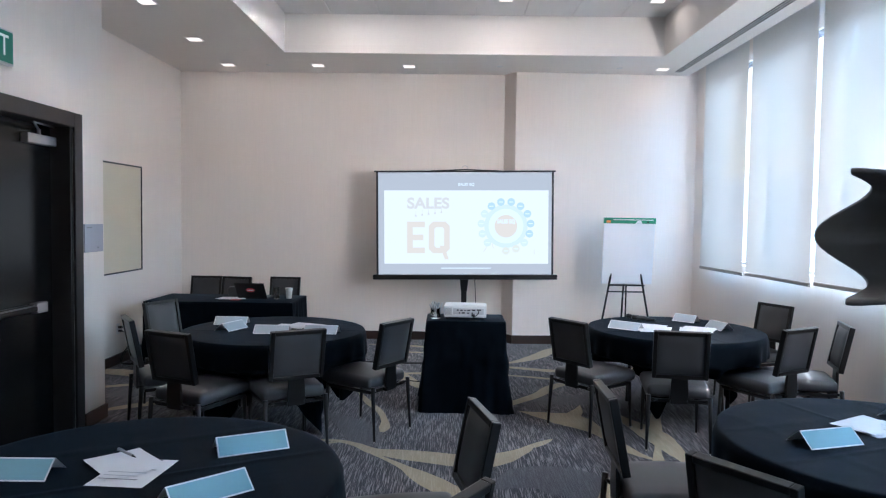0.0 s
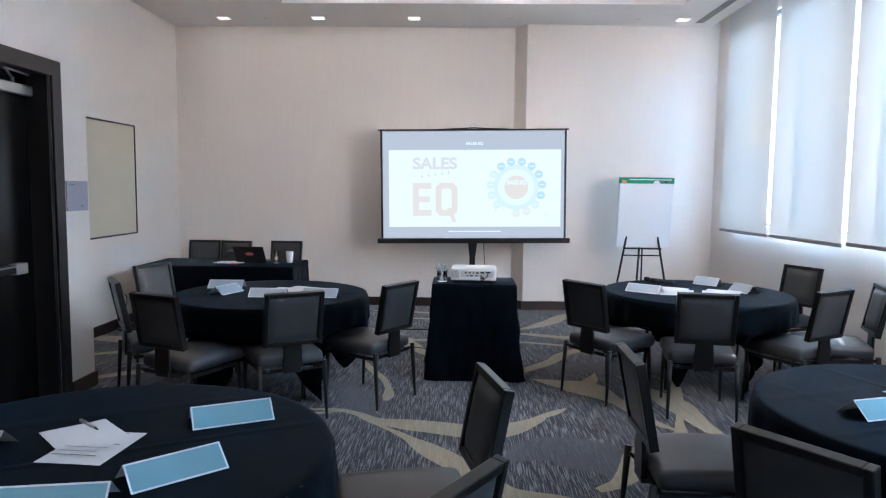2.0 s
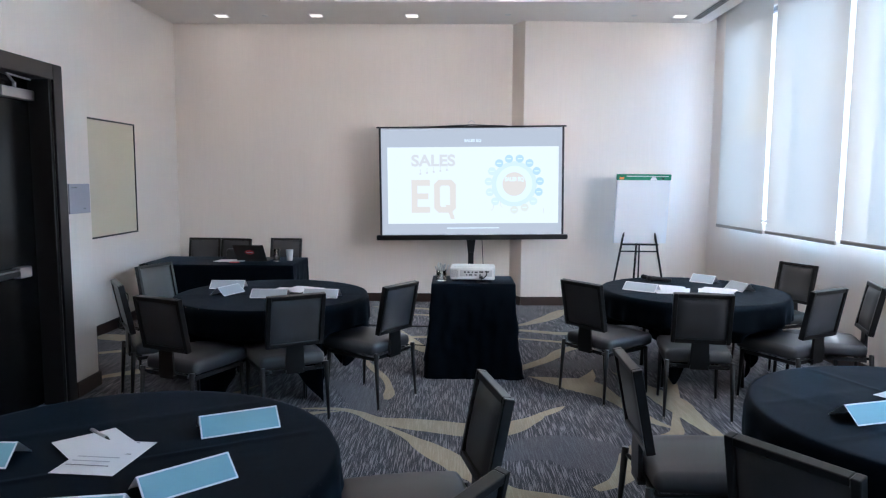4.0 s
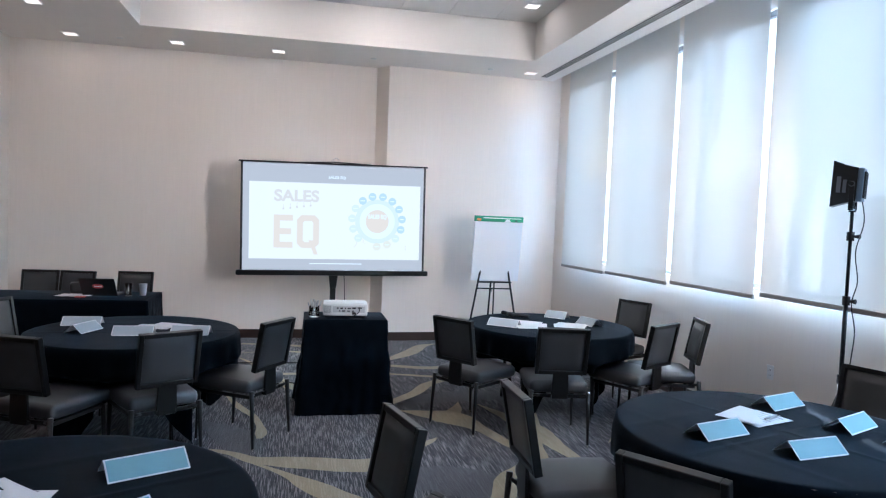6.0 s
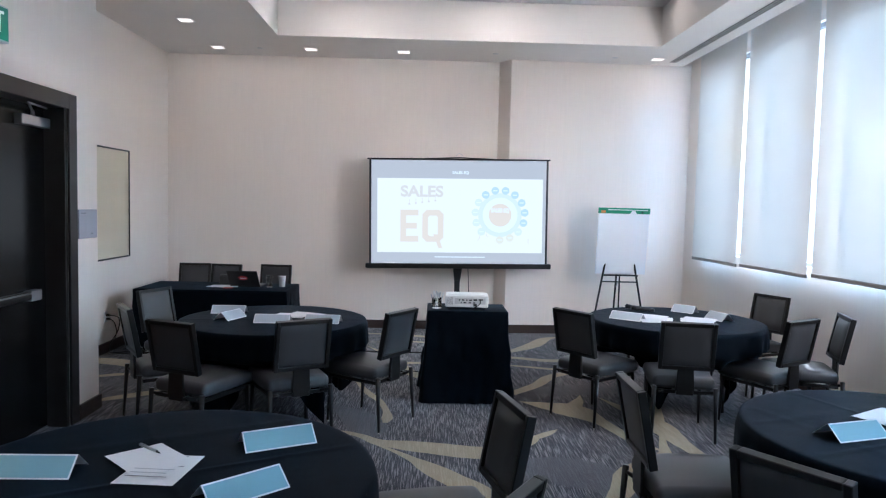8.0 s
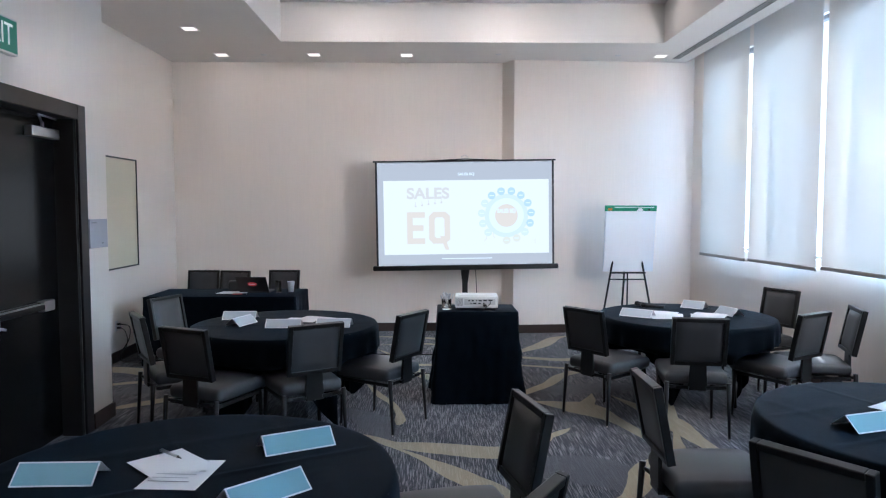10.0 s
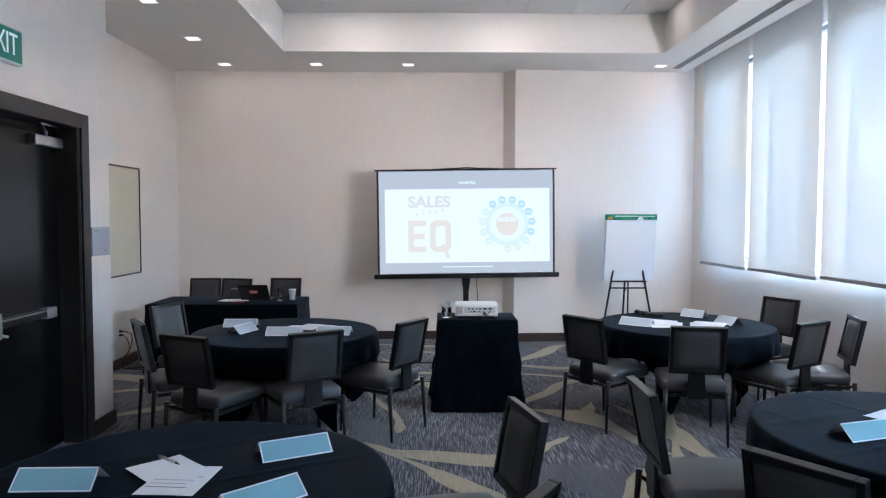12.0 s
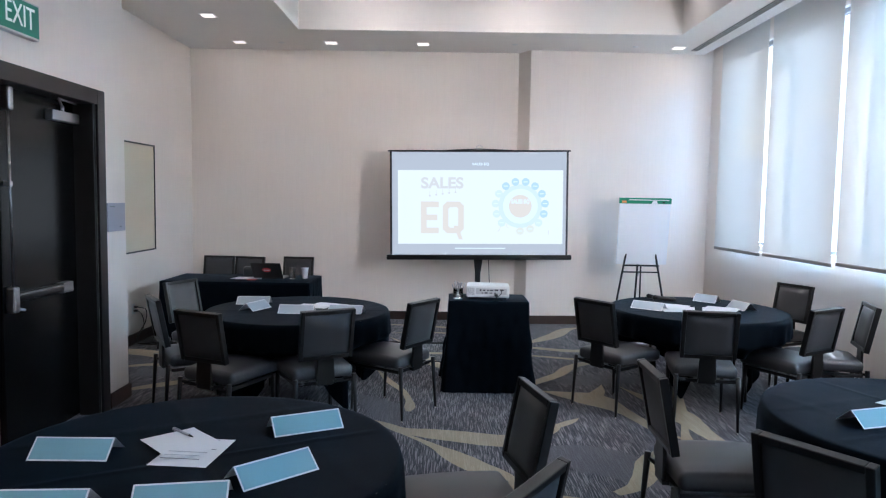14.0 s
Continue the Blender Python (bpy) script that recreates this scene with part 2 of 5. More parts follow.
def carpet_material(name, dark, light, amount):
    """Cut-pile carpet: short pale streaks that run along the room over a darker ground, with a fibre bump."""
    m = bpy.data.materials.new(name)
    m.use_nodes = True
    nt = m.node_tree
    b = nt.nodes["Principled BSDF"]
    b.inputs["Roughness"].default_value = 0.95
    b.inputs["Specular IOR Level"].default_value = 0.12
    b.inputs["Sheen Weight"].default_value = 0.15
    geo = nt.nodes.new("ShaderNodeNewGeometry")
    warp = nt.nodes.new("ShaderNodeTexNoise")
    warp.inputs["Scale"].default_value = 5
    nt.links.new(geo.outputs["Position"], warp.inputs["Vector"])
    add = nt.nodes.new("ShaderNodeVectorMath")
    add.operation = "MULTIPLY_ADD"
    add.inputs[1].default_value = (0.016, 0.016, 0)
    nt.links.new(warp.outputs["Color"], add.inputs[0])
    nt.links.new(geo.outputs["Position"], add.inputs[2])
    mp = nt.nodes.new("ShaderNodeMapping")
    mp.inputs["Scale"].default_value = (1, 0.030, 1)
    mp.inputs["Rotation"].default_value = (0, 0, radians(-5))
    nt.links.new(add.outputs[0], mp.inputs[0])
    n = nt.nodes.new("ShaderNodeTexNoise")
    n.inputs["Scale"].default_value, n.inputs["Detail"].default_value = 165, 2
    nt.links.new(mp.outputs[0], n.inputs["Vector"])
    r = nt.nodes.new("ShaderNodeValToRGB")
    r.color_ramp.elements[0].position, r.color_ramp.elements[1].position = 0.515, 0.58
    r.color_ramp.elements[0].color = (*dark, 1)
    r.color_ramp.elements[1].color = (*[d + (l - d) * amount for d, l in zip(dark, light)], 1)
    nt.links.new(n.outputs[0], r.inputs[0])
    big = nt.nodes.new("ShaderNodeTexNoise")
    big.inputs["Scale"].default_value = 1.1
    nt.links.new(geo.outputs["Position"], big.inputs["Vector"])
    k = nt.nodes.new("ShaderNodeMath")
    k.operation = "MULTIPLY_ADD"
    k.inputs[1].default_value, k.inputs[2].default_value = 0.7, 0.65
    nt.links.new(big.outputs[0], k.inputs[0])
    s = nt.nodes.new("ShaderNodeVectorMath")
    s.operation = "SCALE"
    nt.links.new(r.outputs[0], s.inputs[0])
    nt.links.new(k.outputs[0], s.inputs["Scale"])
    nt.links.new(s.outputs[0], b.inputs["Base Color"])
    f = nt.nodes.new("ShaderNodeTexNoise")
    f.inputs["Scale"].default_value = 320
    nt.links.new(geo.outputs["Position"], f.inputs["Vector"])
    bp = nt.nodes.new("ShaderNodeBump")
    bp.inputs["Strength"].default_value, bp.inputs["Distance"].default_value = 0.5, 0.005
    nt.links.new(f.outputs[0], bp.inputs["Height"])
    nt.links.new(bp.outputs[0], b.inputs["Normal"])
    return m


CARPET = carpet_material("streaked_grey_carpet", (0.026, 0.026, 0.033), (0.215, 0.20, 0.21), 1.0)


def lozenge_carpet():
    """Corridor carpet: a close grid of small tan lozenges on red-brown."""
    m = bpy.data.materials.new("lozenge_corridor_carpet")
    m.use_nodes = True
    nt = m.node_tree
    b = nt.nodes["Principled BSDF"]
    b.inputs["Roughness"].default_value = 0.95
    geo = nt.nodes.new("ShaderNodeNewGeometry")
    mp = nt.nodes.new("ShaderNodeMapping")
    mp.inputs["Rotation"].default_value = (0, 0, radians(45))
    nt.links.new(geo.outputs["Position"], mp.inputs[0])
    v = nt.nodes.new("ShaderNodeTexVoronoi")
    v.inputs["Scale"].default_value, v.inputs["Randomness"].default_value = 12.0, 0.08
    nt.links.new(mp.outputs[0], v.inputs["Vector"])
    r = nt.nodes.new("ShaderNodeValToRGB")
    r.color_ramp.elements[0].position, r.color_ramp.elements[1].position = 0.24, 0.34
    r.color_ramp.elements[0].color = (0.05, 0.022, 0.016, 1)
    r.color_ramp.elements[1].color = (0.36, 0.20, 0.11, 1)
    nt.links.new(v.outputs["Distance"], r.inputs[0])
    nt.links.new(r.outputs[0], b.inputs["Base Color"])
    return m


CORRCARPET = lozenge_carpet()
CARPETTAN = carpet_material("tan_carpet_motif", (0.31, 0.255, 0.165), (0.37, 0.315, 0.215), 1.0)
CARPETLILAC = carpet_material("plain_grey_carpet_motif", (0.072, 0.070, 0.080), (0.11, 0.106, 0.116), 1.0)

# ---- mesh helpers ----


def part(name, bm, material, parent=None, label="", smooth=False, m=None):
    """Links a bmesh as one mesh object, under a thing where one is given."""
    me = bpy.data.meshes.new(name)
    bm.normal_update()
    bm.to_mesh(me)
    bm.free()
    for mt in (material if isinstance(material, (list, tuple)) else [material]):
        me.materials.append(mt)
    if smooth:
        for p in me.polygons:
            p.use_smooth = True
    ob = new(name, me)
    if m is not None:
        ob.matrix_basis = m
    if parent:
        ob.parent = parent
    if label:
        ob["label"] = label
    return ob


def thing(name, label, category, group="", kind="", m=None):
    ob = new(name)
    ob.empty_display_size = 0.1
    if m is not None:
        ob.matrix_basis = m
    return tagged(ob, label, category, group, kind)


def box(bm, x0, x1, y0, y1, z0, z1, bevel=0.0, seg=2, m=None):
    """Adds a box, its edges rounded by bevel."""
    r = bmesh.ops.create_cube(bm, size=1)
    vs = r["verts"]
    for v in vs:
        v.co = Vector(((x0 + x1) / 2 + v.co.x * (x1 - x0), (y0 + y1) / 2 + v.co.y * (y1 - y0), (z0 + z1) / 2 + v.co.z * (z1 - z0)))
    if bevel:
        es = list({e for v in vs for e in v.link_edges})
        out = bmesh.ops.bevel(bm, geom=es, offset=bevel, segments=seg, profile=0.5, affect="EDGES", clamp_overlap=True)
        vs = list({v for f in out["faces"] for v in f.verts} | {v for v in vs if v.is_valid})
    if m is not None:
        bmesh.ops.transform(bm, matrix=m, verts=vs)
    return bm


def boxed(*a, **k):
    return box(bmesh.new(), *a, **k)


def rod(bm, p, q, r0, r1=None, seg=12):
    """Adds a tapered round bar from p to q."""
    p, q = Vector(p), Vector(q)
    r1 = r0 if r1 is None else r1
    d = q - p
    m = Matrix.Translation((p + q) / 2) @ d.to_track_quat("Z", "Y").to_matrix().to_4x4()
    bmesh.ops.create_cone(bm, cap_ends=True, segments=seg, radius1=r0, radius2=r1, depth=d.length, matrix=m)
    return bm


def rodded(*a, **k):
    return rod(bmesh.new(), *a, **k)


def tube(bm, points, r, seg=6):
    """A thin cable through a few points, smoothed."""
    pts = [Vector(p) for p in points]
    path = []
    for i in range(len(pts) - 1):
        a, b, c, d = pts[max(i - 1, 0)], pts[i], pts[i + 1], pts[min(i + 2, len(pts) - 1)]
        for k in range(6):
            t = k / 6
            path.append(0.5 * ((2 * b) + (c - a) * t + (2 * a - 5 * b + 4 * c - d) * t * t + (3 * b - a - 3 * c + d) * t ** 3))
    path.append(pts[-1])
    rings = []
    for i, p in enumerate(path):
        d = (path[min(i + 1, len(path) - 1)] - path[max(i - 1, 0)]).normalized()
        u = d.orthogonal().normalized()
        w = d.cross(u)
        rings.append([bm.verts.new(p + r * (math.cos(2 * math.pi * k / seg) * u + math.sin(2 * math.pi * k / seg) * w)) for k in range(seg)])
    for a, b in zip(rings, rings[1:]):
        for k in range(seg):
            bm.faces.new((a[k], a[(k + 1) % seg], b[(k + 1) % seg], b[k]))
    return bm


def lathe(bm, profile, seg=32, centre=(0, 0)):
    """Turns a profile of (radius, z) round the z axis."""
    rings = []
    for r, z in profile:
        rings.append([bm.verts.new((centre[0] + r * math.cos(2 * math.pi * k / seg), centre[1] + r * math.sin(2 * math.pi * k / seg), z)) for k in range(seg)])
    for a, b in zip(rings, rings[1:]):
        for k in range(seg):
            bm.faces.new((a[k], a[(k + 1) % seg], b[(k + 1) % seg], b[k]))
    if profile[0][0] > 1e-5:
        bm.faces.new(list(reversed(rings[0])))
    if profile[-1][0] > 1e-5:
        bm.faces.new(rings[-1])
    return bm


def prism(bm, outline, z0, z1):
    """Upright prism over a plan outline, counter-clockwise."""
    lo = [bm.verts.new((x, y, z0)) for x, y in outline]
    hi = [bm.verts.new((x, y, z1)) for x, y in outline]
    bm.faces.new(list(reversed(lo)))
    bm.faces.new(hi)
    for i in range(len(lo)):
        j = (i + 1) % len(lo)
        bm.faces.new((lo[i], lo[j], hi[j], hi[i]))
    return bm


def wall_between(bm, p, q, z0, z1, thick):
    """A wall's block from p to q; its thickness goes to the right of that way."""
    d = (Vector(q) - Vector(p)).normalized()
    n = Vector((d.y, -d.x)) * thick
    return prism(bm, [p, (p[0] + n.x, p[1] + n.y), (q[0] + n.x, q[1] + n.y), q], z0, z1)


def lettering(name, words, size, m, material, parent, depth=0.001, label="", bold=0.0, fit_to=None):
    c = bpy.data.curves.new(name, "FONT")
    c.body, c.size, c.extrude, c.align_x, c.align_y, c.offset = words, size, depth, "CENTER", "CENTER", bold
    tmp = bpy.data.objects.new(name, c)
    scene.collection.objects.link(tmp)
    me = bpy.data.meshes.new_from_object(tmp.evaluated_get(bpy.context.evaluated_depsgraph_get()))
    bpy.data.objects.remove(tmp)
    me.materials.clear()
    me.materials.append(material)
    if fit_to:                            # stretch to a box of that width and cap height
        xs, ys = [v.co.x for v in me.vertices], [v.co.y for v in me.vertices]
        kx, ky = fit_to[0] / (max(xs) - min(xs)), fit_to[1] / (max(ys) - min(ys))
        cx, cy = (max(xs) + min(xs)) / 2, (max(ys) + min(ys)) / 2
        for v in me.vertices:
            v.co.x, v.co.y = (v.co.x - cx) * kx, (v.co.y - cy) * ky
    ob = new(name, me)
    ob.matrix_basis = m
    ob.parent = parent
    if label:
        ob["label"] = label
    return ob


# ---- large structure ----
floor = tagged(part("floor", boxed(-4.2, 4.6, YBACK - 0.2, 9.9, -0.12, 0), CARPET), "dark grey streaked patterned carpet with tan swirls", "floor", kind="structure")

# door wall, its opening for a pair of doors
DY0, DY1, DTOP = 3.38, 5.20, 2.42
bm = bmesh.new()
box(bm, XL - 0.25, XL, YBACK, DY0, 0, CEIL + 0.6)
box(bm, XL - 0.25, XL, DY1, YJOG, 0, CEIL + 0.6)
box(bm, XL - 0.25, XL, DY0, DY1, DTOP, CEIL + 0.6)
tagged(part("wall_west", bm, WALLPAPER), "pale beige wallcovering with a fine vertical grain, beside the doors", "wall", kind="structure")
bm = bmesh.new()
box(bm, XLB - 0.2, XL - 0.25, YJOG - 0.2, YJOG, 0, CEIL + 0.6)
tagged(part("wall_jog", bm, WALLPAPER), "short beige return wall behind the doors", "wall", kind="structure")
bm = bmesh.new()
box(bm, XLB - 0.2, XLB, YJOG, YF + 0.2, 0, CEIL + 0.6)
tagged(part("wall_northwest", bm, WALLPAPER), "beige textured wall that carries the cream board", "wall", kind="structure")
bm = bmesh.new()
prism(bm, [(XLB, YF), (0.90, YF), (1.04, 9.35), (WALL_R0[0], WALL_R0[1]), (3.63, 9.50), (3.63, 9.8), (XLB, 9.8)], 0, CEIL + 0.6)
tagged(part("wall_north", bm, WALLPAPER), "beige textured end wall with a shallow stepped pier behind the screen", "wall", kind="structure")
tagged(part("wall_south", boxed(XL, 4.4, YBACK - 0.2, YBACK, 0, CEIL + 0.6), WALLPAPER), "plain beige wall closing the room", "wall", kind="structure")

# window wall: knee wall, header, piers
WTHICK = 0.11
ZS, ZH = 1.20, 3.58


def rpoly(y0, y1, x_in, x_out):
    return [(rx(y0) + x_in, y0), (rx(y1) + x_in, y1), (rx(y1) + x_out, y1), (rx(y0) + x_out, y0)]


bm = bmesh.new()
edges = [WALL_R0[1] + 0.04] + [v for w in WINDOWS for v in w] + [YBACK]
prism(bm, rpoly(YBACK, edges[0], 0, WTHICK)[::-1], 0, ZS)
prism(bm, rpoly(YBACK, edges[0], 0, WTHICK)[::-1], ZH, CEIL + 0.6)
for i in range(0, len(edges), 2):
    prism(bm, rpoly(edges[i + 1], edges[i], 0, WTHICK)[::-1], ZS, ZH)
bmesh.ops.recalc_face_normals(bm, faces=bm.faces)
tagged(part("wall_east", bm, WALLPAPER), "pale wall with tall windows, lit under the shades", "wall", kind="structure")

# ceiling with its raised tray
RX0, RX1, RY1, RY0 = -1.875, 2.725, 8.385, -0.6
CE = 3.40
bm = bmesh.new()
box(bm, XLB - 0.1, RX0, YBACK, 9.75, CEIL, CEIL + 0.08)
box(bm, RX1, CE, YBACK, 9.75, CEIL, CEIL + 0.08)
box(bm, RX0, RX1, RY1, 9.75, CEIL, CEIL + 0.08)
box(bm, RX0, RX1, YBACK, RY0, CEIL, CEIL + 0.08)
box(bm, RX0 - 0.08, RX0, RY0, RY1, CEIL + 0.08, RECESS + 0.05)
box(bm, RX1, RX1 + 0.08, RY0, RY1, CEIL + 0.08, RECESS + 0.05)
box(bm, RX0 - 0.08, RX1 + 0.08, RY1, RY1 + 0.08, CEIL + 0.08, RECESS + 0.05)
box(bm, RX0 - 0.08, RX1 + 0.08, RY0 - 0.08, RY0, CEIL + 0.08, RECESS + 0.05)
prism(bm, [(CE, YBACK), (rx(YBACK) + 0.2, YBACK), (rx(9.75) + 0.2, 9.75), (CE, 9.75)], CEIL + 0.26, CEIL + 0.34)
box(bm, CE - 0.02, CE, YBACK, 9.75, CEIL + 0.08, CEIL + 0.26)
tagged(part("ceiling", bm, CEILPAINT), "smooth off-white ceiling border round a raised tray", "ceiling", kind="structure")
bm = bmesh.new()
box(bm, RX0 - 0.08, RX1 + 0.08, RY0 - 0.08, RY1 + 0.08, RECESS + 0.02, RECESS + 0.06)
x = -1.89
while x < RX1:
    y = RY0
    while y < RY1:
        box(bm, max(x, RX0) + 0.004, min(x + 0.582, RX1) - 0.004, y + 0.002, min(y + 1.8, RY1) - 0.002, RECESS, RECESS + 0.019)
        y += 1.8
    x += 0.582
tagged(part("ceiling_tray", bm, TILE), "off-white long ceiling panels with dark seams inside the tray", "ceiling", kind="structure")

# baseboards
bm = bmesh.new()
box(bm, XL, XL + 0.016, DY1 + 0.13, YJOG + 0.016, 0, 0.115)
box(bm, XL - 0.2, XL, YJOG, YJOG + 0.016, 0, 0.115)
box(bm, XL, XL + 0.016, YBACK, DY0 - 0.13, 0, 0.115)
tagged(part("baseboard", bm, BASEWOOD), "dark brown wooden baseboard by the doors", "baseboard", kind="structure")
bm = bmesh.new()
box(bm, XLB, XLB + 0.016, YJOG, YF, 0, 0.115)
tagged(part("baseboard", bm, BASEWOOD), "dark brown wooden baseboard under the cream board", "baseboard", kind="structure")
bm = bmesh.new()
wall_between(bm, (XLB + 0.016, YF), (0.90, YF), 0, 0.115, 0.016)
wall_between(bm, (0.90, YF), (1.04, 9.35), 0, 0.115, 0.016)
wall_between(bm, (1.04, 9.35), WALL_R0, 0, 0.115, 0.016)
bmesh.ops.recalc_face_normals(bm, faces=bm.faces)
tagged(part("baseboard", bm, BASEWOOD), "dark brown wooden baseboard along the end wall", "baseboard", kind="structure")
bm = bmesh.new()
prism(bm, rpoly(YBACK, WALL_R0[1] - 0.02, -0.016, 0)[::-1], 0, 0.115)
bmesh.ops.recalc_face_normals(bm, faces=bm.faces)
tagged(part("baseboard", bm, BASEWOOD), "dark brown wooden baseboard under the windows", "baseboard", kind="structure")

# windows
for i, (y0, y1) in enumerate(WINDOWS):
    w = thing("window_%d" % (i + 1), "tall fixed window in a grey metal frame behind a shade", "window", "windows", "structure")
    W, L = pose(rx((y0 + y1) / 2), (y0 + y1) / 2, 0, 0, 0, 3.157), (y0 - y1) / 2
    bm = bmesh.new()
    for a, b in ((-L, -L + 0.05), (L - 0.05, L)):
        box(bm, 0.035, 0.095, a, b, ZS, ZH, 0.004)
    for a, b in ((ZS, ZS + 0.05), (ZH - 0.05, ZH)):
        box(bm, 0.035, 0.095, -L + 0.05, L - 0.05, a, b, 0.004)
    part("window_frame", bm, WINFRAME, w, m=W)
    pane = part("pane", boxed(0.059, 0.071, -L + 0.05, L - 0.05, ZS + 0.05, ZH - 0.05), GLASS, w, m=W)
    pane.visible_shadow = False
    part("window_sill", boxed(0.003, 0.034, -L + 0.004, L - 0.004, ZS, ZS + 0.012, 0.004), SILL, w, m=W)

# distance outside
tagged(part("backdrop", boxed(60, 60.1, -80, 90, -10, 60), SKYGLOW), "hazy bright sky", "sky", kind="structure")
tagged(part("ground", boxed(4.8, 60, -80, 90, -4.3, -4.0), ASPHALT), "grey street level outside", "ground", kind="structure")

# ---- buildings across the street ----


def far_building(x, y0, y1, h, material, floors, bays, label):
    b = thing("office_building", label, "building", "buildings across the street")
    # walls, roof and windows all glow in place of daylight falling on them
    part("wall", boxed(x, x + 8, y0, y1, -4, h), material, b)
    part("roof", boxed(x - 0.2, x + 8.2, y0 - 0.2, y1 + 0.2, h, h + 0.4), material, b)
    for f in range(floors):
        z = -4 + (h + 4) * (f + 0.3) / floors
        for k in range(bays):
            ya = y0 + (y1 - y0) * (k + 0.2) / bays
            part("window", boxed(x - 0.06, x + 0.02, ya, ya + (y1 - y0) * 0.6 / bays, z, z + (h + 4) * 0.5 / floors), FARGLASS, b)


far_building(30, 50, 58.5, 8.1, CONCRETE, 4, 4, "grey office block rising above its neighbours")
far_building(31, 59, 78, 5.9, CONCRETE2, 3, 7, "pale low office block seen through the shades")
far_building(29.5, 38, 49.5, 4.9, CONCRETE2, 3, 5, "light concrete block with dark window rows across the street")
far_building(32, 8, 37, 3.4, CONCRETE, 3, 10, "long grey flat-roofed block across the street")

# ---- carpet motifs ----


def ribbon(points, material, z, n=14):
    """A swirl woven into the carpet: a smooth band through a few places (x, y, half width)."""
    bm = bmesh.new()
    pts = [Vector(p) for p in points]
    path = []
    for i in range(len(pts) - 1):
        a, b, c, d = pts[max(i - 1, 0)], pts[i], pts[i + 1], pts[min(i + 2, len(pts) - 1)]
        for k in range(n):
            t = k / n
            path.append(0.5 * ((2 * b) + (c - a) * t + (2 * a - 5 * b + 4 * c - d) * t * t + (3 * b - a - 3 * c + d) * t ** 3))
    path.append(pts[-1])
    prev = None
    for i, p in enumerate(path):
        d = path[min(i + 1, len(path) - 1)] - path[max(i - 1, 0)]
        d = Vector((d.x, d.y)).normalized()
        w = max(p.z, 0.002) * (1 + 0.10 * noise.noise((p.x * 9, p.y * 9, 0)))
        l, r = bm.verts.new((p.x - d.y * w, p.y + d.x * w, z)), bm.verts.new((p.x + d.y * w, p.y - d.x * w, z))
        if prev:
            f = bm.faces.new((prev[1], r, l, prev[0]))
        prev = (l, r)
    bmesh.ops.recalc_face_normals(bm, faces=bm.faces)
    if bm.faces[:][0].normal.z < 0:
        bmesh.ops.reverse_faces(bm, faces=bm.faces)
    return part("carpet_motif", bm, material, floor)


